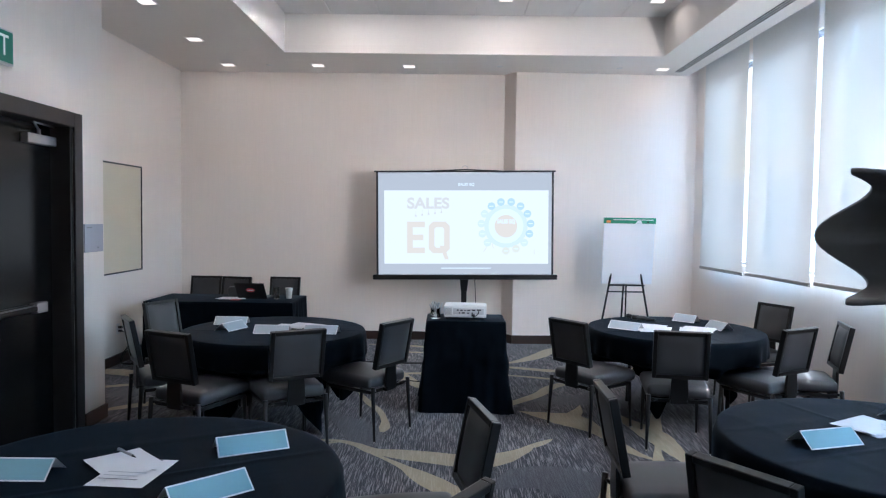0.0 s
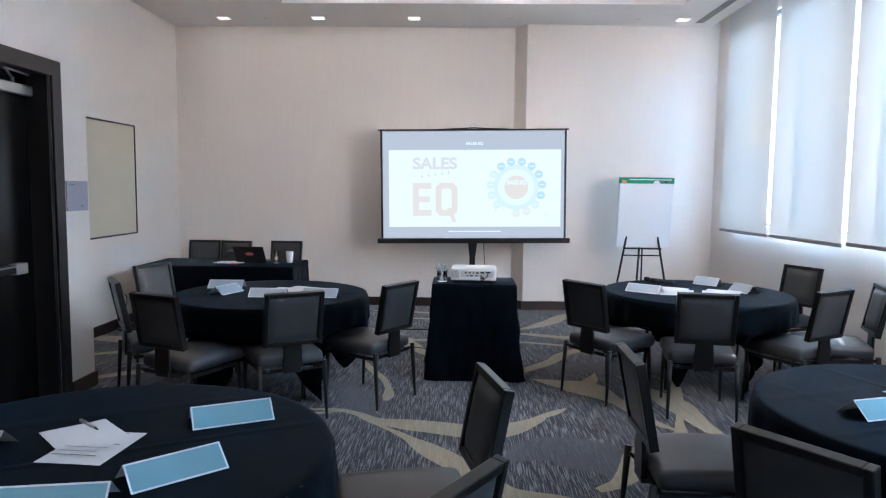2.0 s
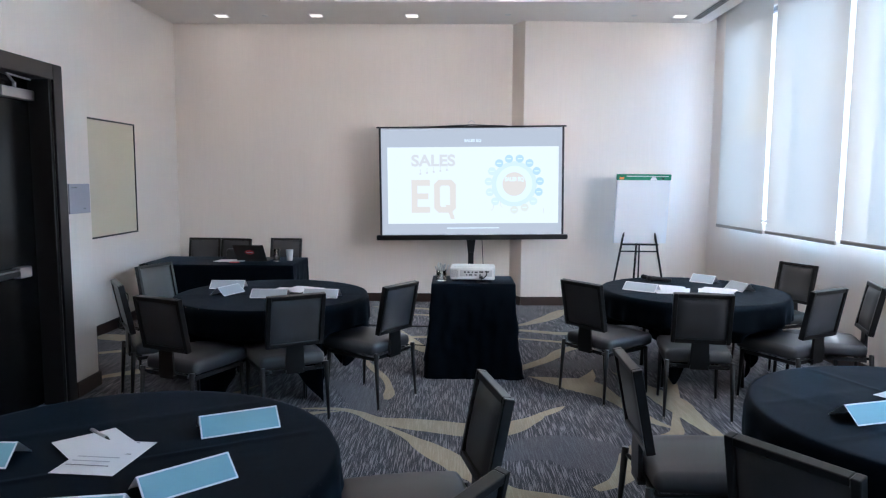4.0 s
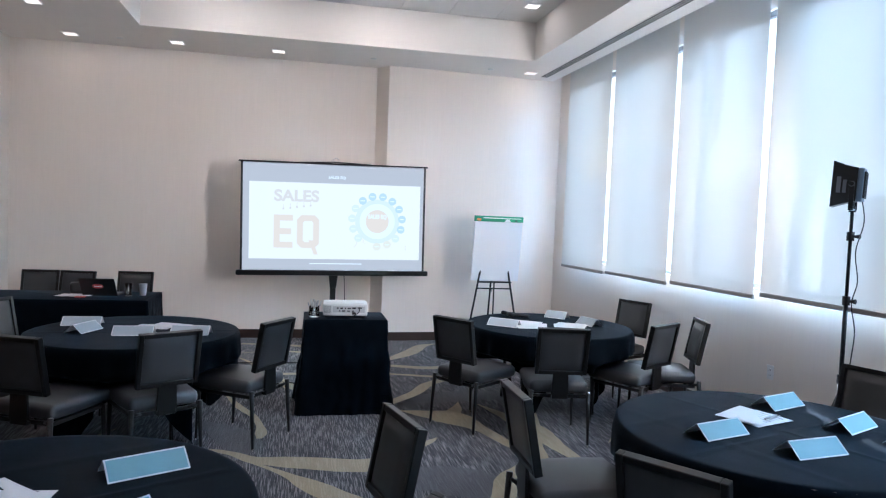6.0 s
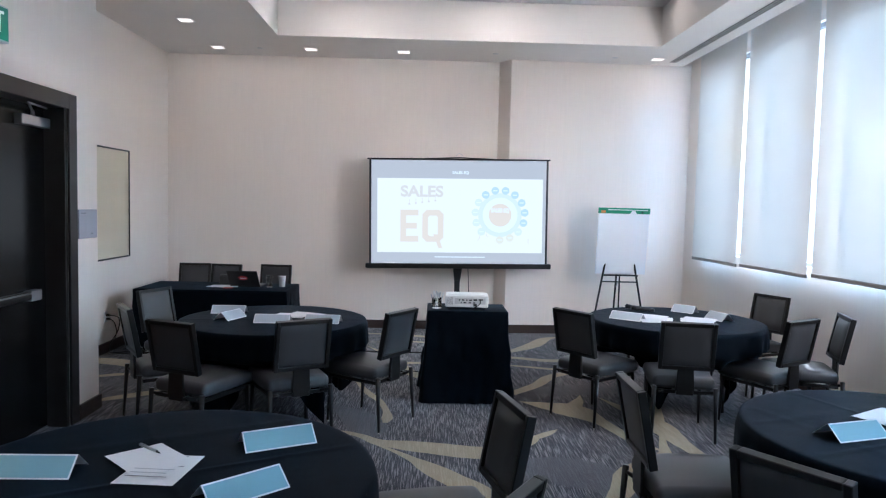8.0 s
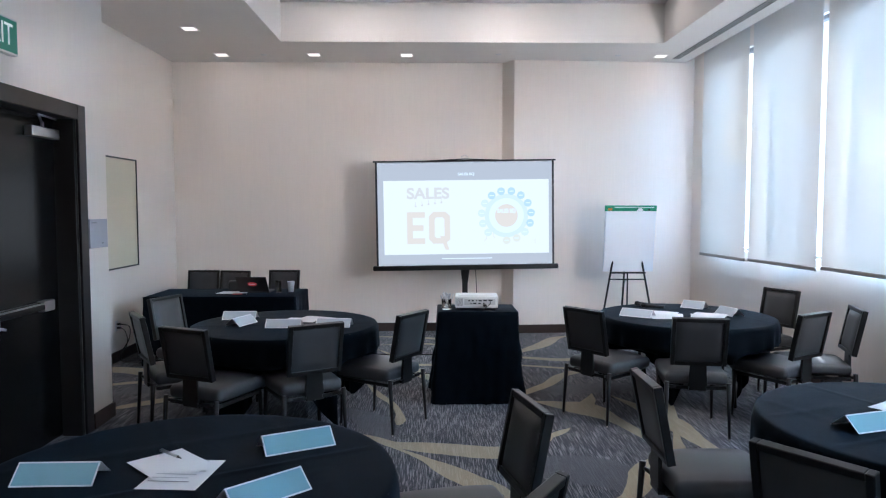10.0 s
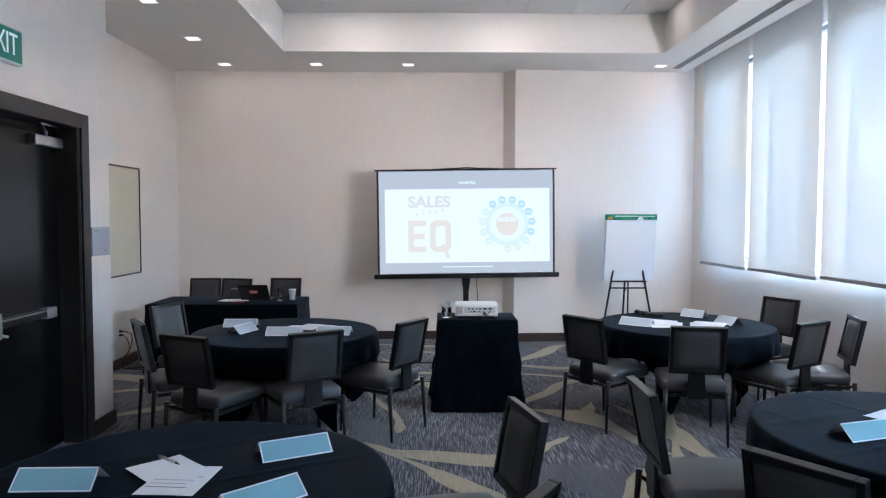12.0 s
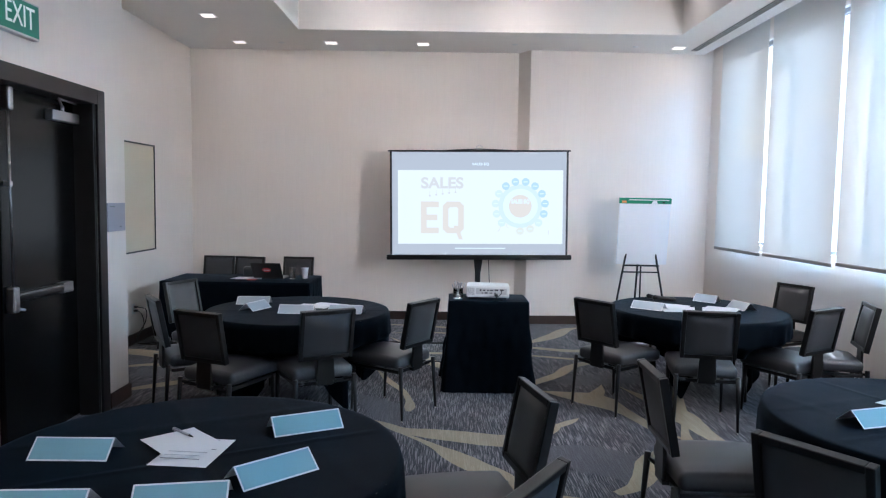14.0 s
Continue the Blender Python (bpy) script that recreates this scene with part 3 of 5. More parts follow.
SWIRLS = [
    [(-1.0, 5.14, 0.0), (-0.83, 5.15, 0.02), (-0.66, 5.14, 0.03), (-0.51, 5.06, 0.035), (-0.37, 4.93, 0.06), (-0.2, 4.88, 0.09), (0.0, 4.83, 0.11), (0.42, 4.75, 0.12), (0.74, 4.99, 0.05), (0.82, 5.10, 0.0)],
    [(0.66, 4.98, 0.0), (0.80, 5.08, 0.035), (0.93, 5.20, 0.03), (1.0, 5.28, 0.0)],
    [(-0.45, 4.95, 0.01), (-0.22, 4.72, 0.025), (-0.10, 4.58, 0.045), (0.03, 4.41, 0.085), (0.26, 4.12, 0.10), (0.45, 3.86, 0.07), (0.72, 3.71, 0.115), (0.95, 3.61, 0.12), (1.20, 3.57, 0.095), (1.42, 3.58, 0.06), (1.6, 3.64, 0.03), (1.75, 3.72, 0.0)],
    [(0.36, 3.80, 0.0), (0.42, 3.62, 0.06), (0.45, 3.40, 0.13), (0.42, 3.1, 0.15), (0.3, 2.8, 0.08), (0.2, 2.6, 0.0)],
    [(0.60, 3.62, 0.0), (0.72, 3.51, 0.02), (0.85, 3.38, 0.025), (1.0, 3.22, 0.0)],
    [(0.80, 6.03, 0.0), (1.0, 5.92, 0.09), (1.22, 5.78, 0.17), (1.40, 5.45, 0.07), (1.54, 5.02, 0.05), (1.70, 4.8, 0.0)],
    [(1.20, 5.8, 0.10), (1.33, 6.05, 0.05), (1.40, 6.27, 0.0)],
    [(1.55, 6.2, 0.0), (1.72, 5.75, 0.07), (1.83, 5.38, 0.12), (1.88, 4.95, 0.07), (1.98, 4.5, 0.03), (2.2, 4.1, 0.0)],
    [(2.1, 6.3, 0.0), (2.0, 5.95, 0.04), (1.86, 5.45, 0.05)],
    [(1.83, 5.3, 0.02), (1.73, 4.98, 0.03), (1.66, 4.75, 0.05), (1.50, 4.62, 0.05), (1.32, 4.40, 0.10), (1.20, 4.16, 0.08), (1.10, 4.0, 0.055), (1.0, 3.92, 0.04), (0.95, 3.89, 0.03)],
    [(0.55, 6.05, 0.0), (0.75, 6.26, 0.05), (1.05, 6.60, 0.06), (1.24, 6.93, 0.06), (1.55, 7.15, 0.05), (2.0, 7.2, 0.0)],
    [(0.5, 7.85, 0.0), (0.92, 7.80, 0.05), (1.42, 7.66, 0.07), (2.0, 7.85, 0.05), (2.6, 7.8, 0.0)],
    [(0.5, 7.45, 0.0), (0.93, 7.38, 0.03), (1.40, 7.24, 0.04), (1.9, 7.2, 0.0)],
    [(0.7, 7.95, 0.0), (0.98, 8.12, 0.05), (1.3, 8.5, 0.10), (1.55, 8.95, 0.07), (1.8, 9.1, 0.0)],
    [(-0.75, 6.75, 0.0), (-0.57, 6.25, 0.035), (-0.43, 5.95, 0.03), (-0.36, 5.68, 0.03), (-0.34, 5.48, 0.045), (-0.35, 5.36, 0.02)],
    [(-0.75, 8.3, 0.0), (-0.54, 7.92, 0.03), (-0.31, 7.38, 0.04), (-0.11, 6.9, 0.045), (0.1, 6.55, 0.03)],
    [(-0.9, 9.1, 0.02), (-0.3, 9.02, 0.05), (0.1, 8.9, 0.05), (0.5, 8.95, 0.0)],
    [(-0.8, 8.5, 0.0), (-0.3, 8.6, 0.03), (0.1, 8.5, 0.04), (0.4, 8.3, 0.0)],
    [(-0.7, 7.3, 0.0), (-0.3, 7.41, 0.04), (0.05, 7.45, 0.05), (0.4, 7.6, 0.0)],
    [(-0.6, 7.6, 0.0), (-0.3, 7.15, 0.05), (-0.06, 6.80, 0.06), (0.25, 6.65, 0.0)],
    [(-3.6, 7.3, 0.1), (-3.2, 7.2, 0.12), (-2.95, 7.0, 0.05), (-2.8, 6.9, 0.0)],
    [(-3.5, 6.45, 0.03), (-3.05, 6.7, 0.05), (-2.75, 6.75, 0.04), (-2.2, 7.0, 0.0)],
    [(-2.9, 5.75, 0.02), (-2.62, 5.98, 0.07), (-2.3, 6.15, 0.06), (-1.8, 6.0, 0.0)],
    [(-1.8, 4.4, 0.0), (-1.4, 4.55, 0.06), (-1.0, 4.95, 0.05), (-0.6, 5.1, 0.0)],
    [(-2.5, 5.3, 0.0), (-2.1, 5.1, 0.06), (-1.7, 5.25, 0.05), (-1.4, 5.7, 0.0)],
    [(2.3, 5.0, 0.0), (2.7, 5.4, 0.06), (3.2, 5.5, 0.05), (3.6, 5.9, 0.0)],
    [(2.4, 6.9, 0.0), (2.8, 7.4, 0.05), (3.3, 7.5, 0.06), (3.6, 7.9, 0.0)],
    [(1.9, 8.3, 0.0), (2.4, 8.6, 0.06), (2.9, 8.5, 0.07), (3.5, 8.9, 0.0)],
    [(-0.2, 1.2, 0.0), (0.3, 1.6, 0.08), (0.8, 1.5, 0.07), (1.3, 1.9, 0.0)],
]
for i, s in enumerate(SWIRLS):
    ribbon(s, CARPETTAN, 0.0022 + 0.00035 * i)
for i, s in enumerate([
    [(0.45, 4.25, 0.0), (0.72, 4.45, 0.20), (1.0, 4.38, 0.24), (1.28, 4.05, 0.10), (1.4, 3.85, 0.0)],
    [(0.75, 6.5, 0.0), (1.2, 6.42, 0.15), (1.7, 6.5, 0.16), (2.2, 6.3, 0.0)],
    [(-0.9, 5.9, 0.0), (-0.6, 5.55, 0.14), (-0.45, 5.2, 0.13), (-0.5, 5.0, 0.0)],
    [(-3.0, 6.3, 0.0), (-2.85, 6.45, 0.16), (-2.5, 6.6, 0.14), (-2.2, 6.5, 0.0)],
]):
    ribbon(s, CARPETLILAC, 0.0011 + 0.0002 * i)

# ---- doors ----


def door_leaf(y0, y1, hinge_far, name, m_x):
    d = thing(name, "closed dark wood veneer door leaf with a steel panic bar", "door", "pair of doors", "structure")
    part("leaf", boxed(m_x - 0.045, m_x, y0 + 0.003, y1 - 0.003, 0.012, DTOP - 0.05, 0.003), DOORWOOD, d)
    far = hinge_far
    s = 1 if far else -1
    ya = y0 if far else y1                # meeting edge
    bm = bmesh.new()
    rod(bm, (m_x + 0.035, ya + s * 0.055, 1.08), (m_x + 0.035, ya + s * 0.055, 2.24), 0.007)
    part("vertical_rod", bm, STEEL, d, "slim steel rod", True)
    part("latch_case", boxed(m_x, m_x + 0.06, ya + s * 0.055 - 0.028, ya + s * 0.055 + 0.028, 2.22, 2.37, 0.012), STEEL, d, "rounded steel top latch")
    part("rod_guide", boxed(m_x, m_x + 0.045, ya + s * 0.055 - 0.015, ya + s * 0.055 + 0.015, 1.74, 1.775, 0.004), STEEL, d)
    bm = bmesh.new()
    box(bm, m_x, m_x + 0.065, ya + s * 0.055 - 0.03, ya + s * 0.055 + 0.03, 0.93, 1.10, 0.014)
    part("bar_case", bm, STEEL, d, "rounded steel device case")
    yb = ya + s * 0.70
    part("push_bar", boxed(m_x + 0.035, m_x + 0.06, min(ya + s * 0.085, yb), max(ya + s * 0.085, yb), 1.00, 1.040, 0.008), BLACKMETAL, d, "black push bar")
    # thin bright strip added for the highlight line along the bar's top
    part("bar_edge", boxed(m_x + 0.034, m_x + 0.062, min(ya + s * 0.085, yb), max(ya + s * 0.085, yb), 1.040, 1.047, 0.002), STEEL, d, "bright steel strip in place of the bar's highlight")
    part("bar_rail", boxed(m_x, m_x + 0.0335, min(ya + s * 0.085, yb), max(ya + s * 0.085, yb), 0.992, 1.053, 0.004), BLACKMETAL, d)
    part("bar_end", boxed(m_x, m_x + 0.062, min(yb - s * 0.11, yb + s * 0.02), max(yb - s * 0.11, yb + s * 0.02), 0.985, 1.06, 0.006), STEEL, d, "steel end cap with screws")
    part("cylinder_lever", rodded((m_x + 0.02, ya + s * 0.09, 0.955), (m_x + 0.07, ya + s * 0.125, 0.94), 0.012, 0.008), STEEL, d)
    yh = y1 - s * 0.02 if far else y0 + 0.02
    c0, c1 = (yh - 0.38, yh - 0.03) if far else (yh + 0.03, yh + 0.38)
    part("closer_body", boxed(m_x, m_x + 0.06, c0, c1, 2.215, 2.285, 0.006), STEEL, d, "silver door closer body")
    bm = bmesh.new()
    ymid = (c0 + c1) / 2
    rod(bm, (m_x + 0.03, ymid, 2.285), (m_x + 0.03, ymid, 2.325), 0.012)
    rod(bm, (m_x + 0.03, ymid, 2.32), (m_x + 0.15, ymid - 0.26, 2.345), 0.008)
    rod(bm, (m_x + 0.15, ymid - 0.26, 2.345), (m_x + 0.04, ymid + 0.16, 2.36), 0.007)
    part("closer_arm", bm, STEEL, d, "folding steel closer arm", True)
    return d


XD = XL - 0.15
YM = (DY0 + DY1) / 2
door_leaf(YM, DY1, True, "door_1", XD)
d2 = door_leaf(DY0, YM, False, "door_2", XD)
d2.matrix_world = Matrix.Translation((XD, DY0, 0)) @ pose(0, 0, 0, 0, 0, 86) @ Matrix.Translation((-XD, -DY0, 0))
tagged(d2, "dark wood veneer door leaf standing open into the corridor", "door", "pair of doors", "structure")
bm = bmesh.new()
for y0, y1 in ((DY0 - 0.11, DY0), (DY1, DY1 + 0.11)):
    box(bm, XL, XL + 0.02, y0, y1, 0, DTOP + 0.06, 0.003)
box(bm, XL, XL + 0.02, DY0, DY1, DTOP - 0.05, DTOP + 0.06, 0.003)
for y0, y1 in ((DY0, DY0 + 0.035), (DY1 - 0.035, DY1)):
    box(bm, XD, XL, y0, y1, 0, DTOP - 0.05)
box(bm, XD, XL, DY0, DY1, DTOP - 0.05, DTOP)
tagged(part("door_frame", bm, DOORFRAME), "deep dark bronze door frame round the pair of doors", "door frame", kind="structure")

ex = thing("exit_sign", "green exit sign with white letters above the doors", "exit sign")
EY0, EY1, EZ0, EZ1 = 4.02, 4.43, 2.66, 2.88
part("housing", boxed(XL, XL + 0.05, EY0, EY1, EZ0, EZ1, 0.004), STEEL, ex, "brushed aluminium sign box")
part("face", boxed(XL + 0.05, XL + 0.054, EY0 + 0.012, EY1 - 0.012, EZ0 + 0.012, EZ1 - 0.012), EXITGREEN, ex, "green luminous face")
lettering("letters", "EXIT", 0.185, Matrix.Translation((XL + 0.055, (EY0 + EY1) / 2, (EZ0 + EZ1) / 2)) @ Euler((radians(90), 0, radians(90))).to_matrix().to_4x4() @ Matrix.Diagonal((0.78, 1.02, 1, 1)), EXITWHITE, ex, 0.0015, "white capital letters")

pl = thing("room_sign", "small grey square room sign on the wall by the doors", "sign")
part("plate", boxed(XL, XL + 0.012, 5.345, 5.63, 1.405, 1.63, 0.002), SIGNGREY, pl)
part("text_bar", boxed(XL + 0.012, XL + 0.0135, 5.375, 5.45, 1.598, 1.606), GREYINK, pl)
part("text_bar", boxed(XL + 0.012, XL + 0.0135, 5.53, 5.56, 1.435, 1.445), GREYINK, pl)

# ---- cream board on the left wall ----
wb = thing("wall_board", "cream wall board in a thin black frame", "board")
BY0, BY1, BZ0, BZ1 = 6.45, 8.29, 1.035, 2.285
part("panel", boxed(XLB, XLB + 0.016, BY0 + 0.012, BY1 - 0.012, BZ0 + 0.012, BZ1 - 0.012), BOARD, wb)
for a in ((BY0, BY1, BZ0, BZ0 + 0.018), (BY0, BY1, BZ1 - 0.018, BZ1), (BY0, BY0 + 0.018, BZ0 + 0.018, BZ1 - 0.018), (BY1 - 0.018, BY1, BZ0 + 0.018, BZ1 - 0.018)):
    part("frame_rail", boxed(XLB, XLB + 0.026, *a, 0.003), BLACKMETAL, wb, "thin black frame")

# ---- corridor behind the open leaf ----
# the corridor's dimness is in this near-black brown, which stays dark under the lamp
CORR = mat("corridor_wall_dimmed", (0.035, 0.024, 0.020), 0.7, grain=0.05, scale=60, big=0.05)
tagged(part("corridor_wall", boxed(-5.15, -5.0, 0.6, YJOG - 0.2, 0, 2.7), CORR), "brown corridor wall beyond the doors, dimness put into its colour", "wall", kind="structure")
tagged(part("corridor_wall", boxed(-5.0, XL - 0.25, 0.6, 0.75, 0, 2.7), CORR), "brown corridor end wall, dimness put into its colour", "wall", kind="structure")
tagged(part("corridor_wall", boxed(-5.0, XLB - 0.2, YJOG - 0.35, YJOG - 0.2, 0, 2.7), CORR), "brown corridor end wall, dimness put into its colour", "wall", kind="structure")
tagged(part("corridor_ceiling", boxed(-5.15, XL - 0.25, 0.6, YJOG - 0.2, 2.7, 2.78), CEILPAINT), "low corridor ceiling beyond the doors", "ceiling", kind="structure")
tagged(part("corridor_floor", boxed(-5.0, XD - 0.05, 0.75, YJOG - 0.36, -0.02, 0.005), CORRCARPET), "red-brown corridor carpet with small tan lozenges", "floor", kind="structure")

tagged(part("baseboard", boxed(-5.0, -4.984, 0.75, YJOG - 0.36, 0.005, 0.115), BASEWOOD), "dark wooden baseboard in the corridor", "baseboard", kind="structure")
area_lamp("corridor_lamp", pose(-3.9, 3.3, 2.66), 0.3, 0.3, 7, (1.0, 0.74, 0.50), 120)

# ---- outlets ----


def wall_outlet(m, label):
    o = thing("wall_outlet", label, "outlet", "wall outlets", m=m)
    part("cover_plate", boxed(-0.037, 0.037, 0, 0.006, -0.06, 0.06, 0.003), WHITEPLASTIC, o)
    for z in (-0.021, 0.021):
        s = part("socket", boxed(-0.017, 0.017, 0.006, 0.008, z - 0.014, z + 0.014, 0.002), WHITEPLASTIC, o)
        for x in (-0.007, 0.007):
            part("slot", boxed(x - 0.0015, x + 0.0015, 0.008, 0.0085, z - 0.006, z + 0.006), DARKVOID, s)
    return o


wall_outlet(pose(XLB, 7.70, 0.40, 0, 0, -90), "white double wall outlet with two plugs in it")
wall_outlet(pose(rx(5.083) - 0.001, 5.083, 0.536, 0, 0, 93.16), "white double wall outlet on the window wall")
pc = thing("power_cord", "two black plugs with a cord down to the carpet", "power cord")
for z in (0.379, 0.421):
    part("plug", boxed(XLB + 0.0085, XLB + 0.05, 7.685, 7.715, z - 0.012, z + 0.012, 0.005), BLACKPLASTIC, pc)
part("cord", tube(bmesh.new(), [(XLB + 0.05, 7.70, 0.42), (XLB + 0.12, 7.76, 0.38), (XLB + 0.11, 7.76, 0.24), (XLB + 0.05, 7.70, 0.10), (XLB + 0.06, 7.68, 0.012), (XLB + 0.25, 7.72, 0.007), (-3.12, 7.6, 0.007)], 0.006), BLACKPLASTIC, pc)
part("cord", tube(bmesh.new(), [(XLB + 0.05, 7.70, 0.379), (XLB + 0.09, 7.72, 0.33), (XLB + 0.10, 7.74, 0.2), (XLB + 0.05, 7.69, 0.05), (XLB + 0.08, 7.66, 0.009), (XLB + 0.3, 7.62, 0.007), (-3.12, 7.5, 0.007)], 0.005), BLACKPLASTIC, pc)

# ---- roller shades ----
for i, (y0, y1, hem) in enumerate(BLINDS):
    # out of view: these hems are lifted only to brighten the near room
    if y0 < 2.5:
        hem = 1.60
    b = thing("roller_shade", "unseen solar roller shade raised to let in fill light" if y0 < 2.5 else "lowered translucent grey-white solar roller shade over a window", "roller shade", "roller shades along the windows")
    bm = bmesh.new()
    top = CEIL + 0.16
    n = 26
    prev = None
    for k in range(n + 1):
        y = y0 + (y1 - y0) * k / n
        wob = 0.0007 * math.sin(k * 0.9 + i) + 0.0006 * math.sin(k * 0.37 + 2 * i)
        col = [bm.verts.new((rx(y) - 0.14 + wob * (1 - z), y, hem + (top - hem) * z)) for z in (0, 0.25, 0.5, 0.75, 1)]
        if prev:
            for a in range(4):
                bm.faces.new((prev[a], col[a], col[a + 1], prev[a + 1]))
        prev = col
    part("shade_cloth", bm, SHADE, b, smooth=True)
    ang = math.degrees(math.atan2(rx(y1) - rx(y0), y0 - y1))
    bm = bmesh.new()
    L = y0 - y1
    box(bm, -0.009, 0.009, -L / 2, L / 2, -0.018, 0.018, 0.005)
    part("hem_bar", bm, HEM, b, "grey-brown weighted hem bar", m=pose((rx(y0) + rx(y1)) / 2 - 0.14, (y0 + y1) / 2, hem, 0, 0, ang))
    bm = bmesh.new()
    rod(bm, (rx(y0) - 0.096, y0, top), (rx(y1) - 0.096, y1, top), 0.03)
    part("roller_tube", bm, STEEL, b)
    part("bracket", boxed(rx(y0) - 0.14, rx(y0) - 0.05, y0, y0 + 0.006, top - 0.04, CEIL + 0.26), STEEL, b)
    part("bracket", boxed(rx(y1) - 0.14, rx(y1) - 0.05, y1 - 0.006, y1, top - 0.04, CEIL + 0.26), STEEL, b)

# ---- ceiling fixtures ----


def downlight(x, y, z, watts):
    d = thing("downlight", "square recessed downlight with a glowing warm lens", "ceiling light", "recessed downlights")
    s = 0.085
    bm = bmesh.new()
    for a in ((-s, s, -s, -s + 0.012), (-s, s, s - 0.012, s), (-s, -s + 0.012, -s + 0.012, s - 0.012), (s - 0.012, s, -s + 0.012, s - 0.012)):
        box(bm, x + a[0], x + a[1], y + a[2], y + a[3], z - 0.006, z)
    part("trim", bm, WHITEPLASTIC, d)
    part("lens", boxed(x - s + 0.012, x + s - 0.012, y - s + 0.012, y + s - 0.012, z - 0.003, z), LENS, d)
    area_lamp("downlight_lamp", pose(x, y, z - 0.012), 0.14, 0.14, watts, (1.0, 0.80, 0.64), 180)


# the two at x -2.2 are unseen, added for fill
for x, y in ((-2.80, 9.12), (-1.60, 9.09), (-0.40, 9.09), (2.92, 9.09), (-2.76, 7.81), (-2.70, 6.45), (-2.2, 3.2), (-2.2, 0.6)):
    downlight(x, y, CEIL, 1.3)
# rows at y 4.6 and 1.4 are unseen fill, stronger towards the left wall
for x, y in ((2.45, 7.75), (0.76, 7.75), (-0.96, 7.75), (2.3, 4.6), (0.3, 4.6), (-1.4, 4.6), (0.3, 1.4), (-1.4, 1.4)):
    downlight(x, y, RECESS, (1.0 if x > 2 else 7.0) if y > 7 else (11.0 if x < 0 else 4.0))

for x, y in ((0.79, 9.02), (2.35, 9.05), (-2.25, 9.10)):
    s = thing("sprinkler", "flat white concealed sprinkler cover in the ceiling", "sprinkler", "ceiling sprinklers")
    part("cover", lathe(bmesh.new(), [(0.001, CEIL - 0.008), (0.036, CEIL - 0.007), (0.04, CEIL - 0.002), (0.04, CEIL)], 20), WHITEPLASTIC, s, m=pose(x, y, 0))

v = thing("slot_diffuser", "long linear slot air diffuser with dark slots beside the windows", "air vent")
VX = 3.17
part("vent_frame", boxed(VX - 0.055, VX + 0.055, -2.0, 9.25, CEIL - 0.004, CEIL - 0.0005), CEILPAINT, v)
for k in range(3):
    x = VX - 0.034 + 0.034 * k
    part("slot", boxed(x - 0.009, x + 0.009, -2.0, 9.23, CEIL - 0.0065, CEIL - 0.0045), DARKVOID, v, "dark air slot")

# ---- projection screen ----
SY, SX = 9.02, 0.365
sc = thing("projection_screen", "portable black-framed projection screen on a tripod showing a slide", "projection screen")
W0, W1, Z0, Z1 = -0.805, 1.53, 0.965, 2.325
TL = 0.8                                # the screen leans a little in its own plane
RS = Matrix.Translation((SX, 0, 1.6)) @ pose(0, 0, 0, 0, -TL, 0) @ Matrix.Translation((-SX, 0, -1.6))


def sbox(name, x0, x1, y0, y1, z0, z1, material, label="", bevel=0.0):
    return part(name, boxed(x0, x1, y0, y1, z0, z1, bevel), material, sc, label, m=RS)


sbox("fabric", W0 + 0.012, W1 - 0.012, SY, SY + 0.004, Z0, Z1, SCREENGREY)
sbox("lit_area", W0 + 0.02, W1 - 0.02, SY - 0.0012, SY, Z0 + 0.01, Z1 - 0.012, SLIDEGREY, "dim grey projected border")
sbox("side_border", W0, W0 + 0.026, SY - 0.003, SY + 0.006, Z0, Z1, BLACKPLASTIC, "black masking edge")
sbox("side_border", W1 - 0.026, W1, SY - 0.003, SY + 0.006, Z0, Z1, BLACKPLASTIC, "black masking edge")
sbox("top_bar", W0 - 0.027, W1 + 0.025, SY - 0.012, SY + 0.012, Z1 - 0.005, Z1 + 0.015, BLACKMETAL, "thin black top bar", 0.004)
bm = bmesh.new()
box(bm, W0 - 0.048, W1 + 0.052, SY - 0.035, SY + 0.035, Z0 - 0.060, Z0 + 0.005, 0.014)
part("case", bm, BLACKMETAL, sc, "black roller case", m=RS)
bm = bmesh.new()
rod(bm, (SX - 0.45, SY + 0.02, Z1 + 0.012), (SX, SY + 0.02, Z1 + 0.03), 0.008)
rod(bm, (SX, SY + 0.02, Z1 + 0.03), (SX + 0.45, SY + 0.02, Z1 + 0.012), 0.008)
part("top_brace", bm, BLACKMETAL, sc, m=RS)
bm = bmesh.new()
rod(bm, (SX - 0.03, SY + 0.02, Z1 + 0.03), (SX - 0.04, SY + 0.02, Z1 + 0.065), 0.004)
rod(bm, (SX + 0.03, SY + 0.02, Z1 + 0.03), (SX + 0.04, SY + 0.02, Z1 + 0.065), 0.004)
rod(bm, (SX - 0.04, SY + 0.02, Z1 + 0.06), (SX, SY + 0.02, Z1 + 0.085), 0.004)
rod(bm, (SX + 0.04, SY + 0.02, Z1 + 0.06), (SX, SY + 0.02, Z1 + 0.085), 0.004)
part("top_hook", bm, STEEL, sc, "small steel hanging hook", m=RS)
part("post", boxed(SX - 0.036, SX + 0.036, SY + 0.05, SY + 0.10, 0.16, 2.30, 0.006), BLACKMETAL, sc, "black square post")
bm = bmesh.new()
box(bm, SX - 0.040, SX + 0.040, SY + 0.02, SY + 0.05, 0.74, 0.905, 0.008)
for v in bm.verts:                        # flares towards the case
    v.co.x = SX + (v.co.x - SX) * (1 + 0.55 * max(0.0, (v.co.z - 0.83) / 0.075) ** 2)
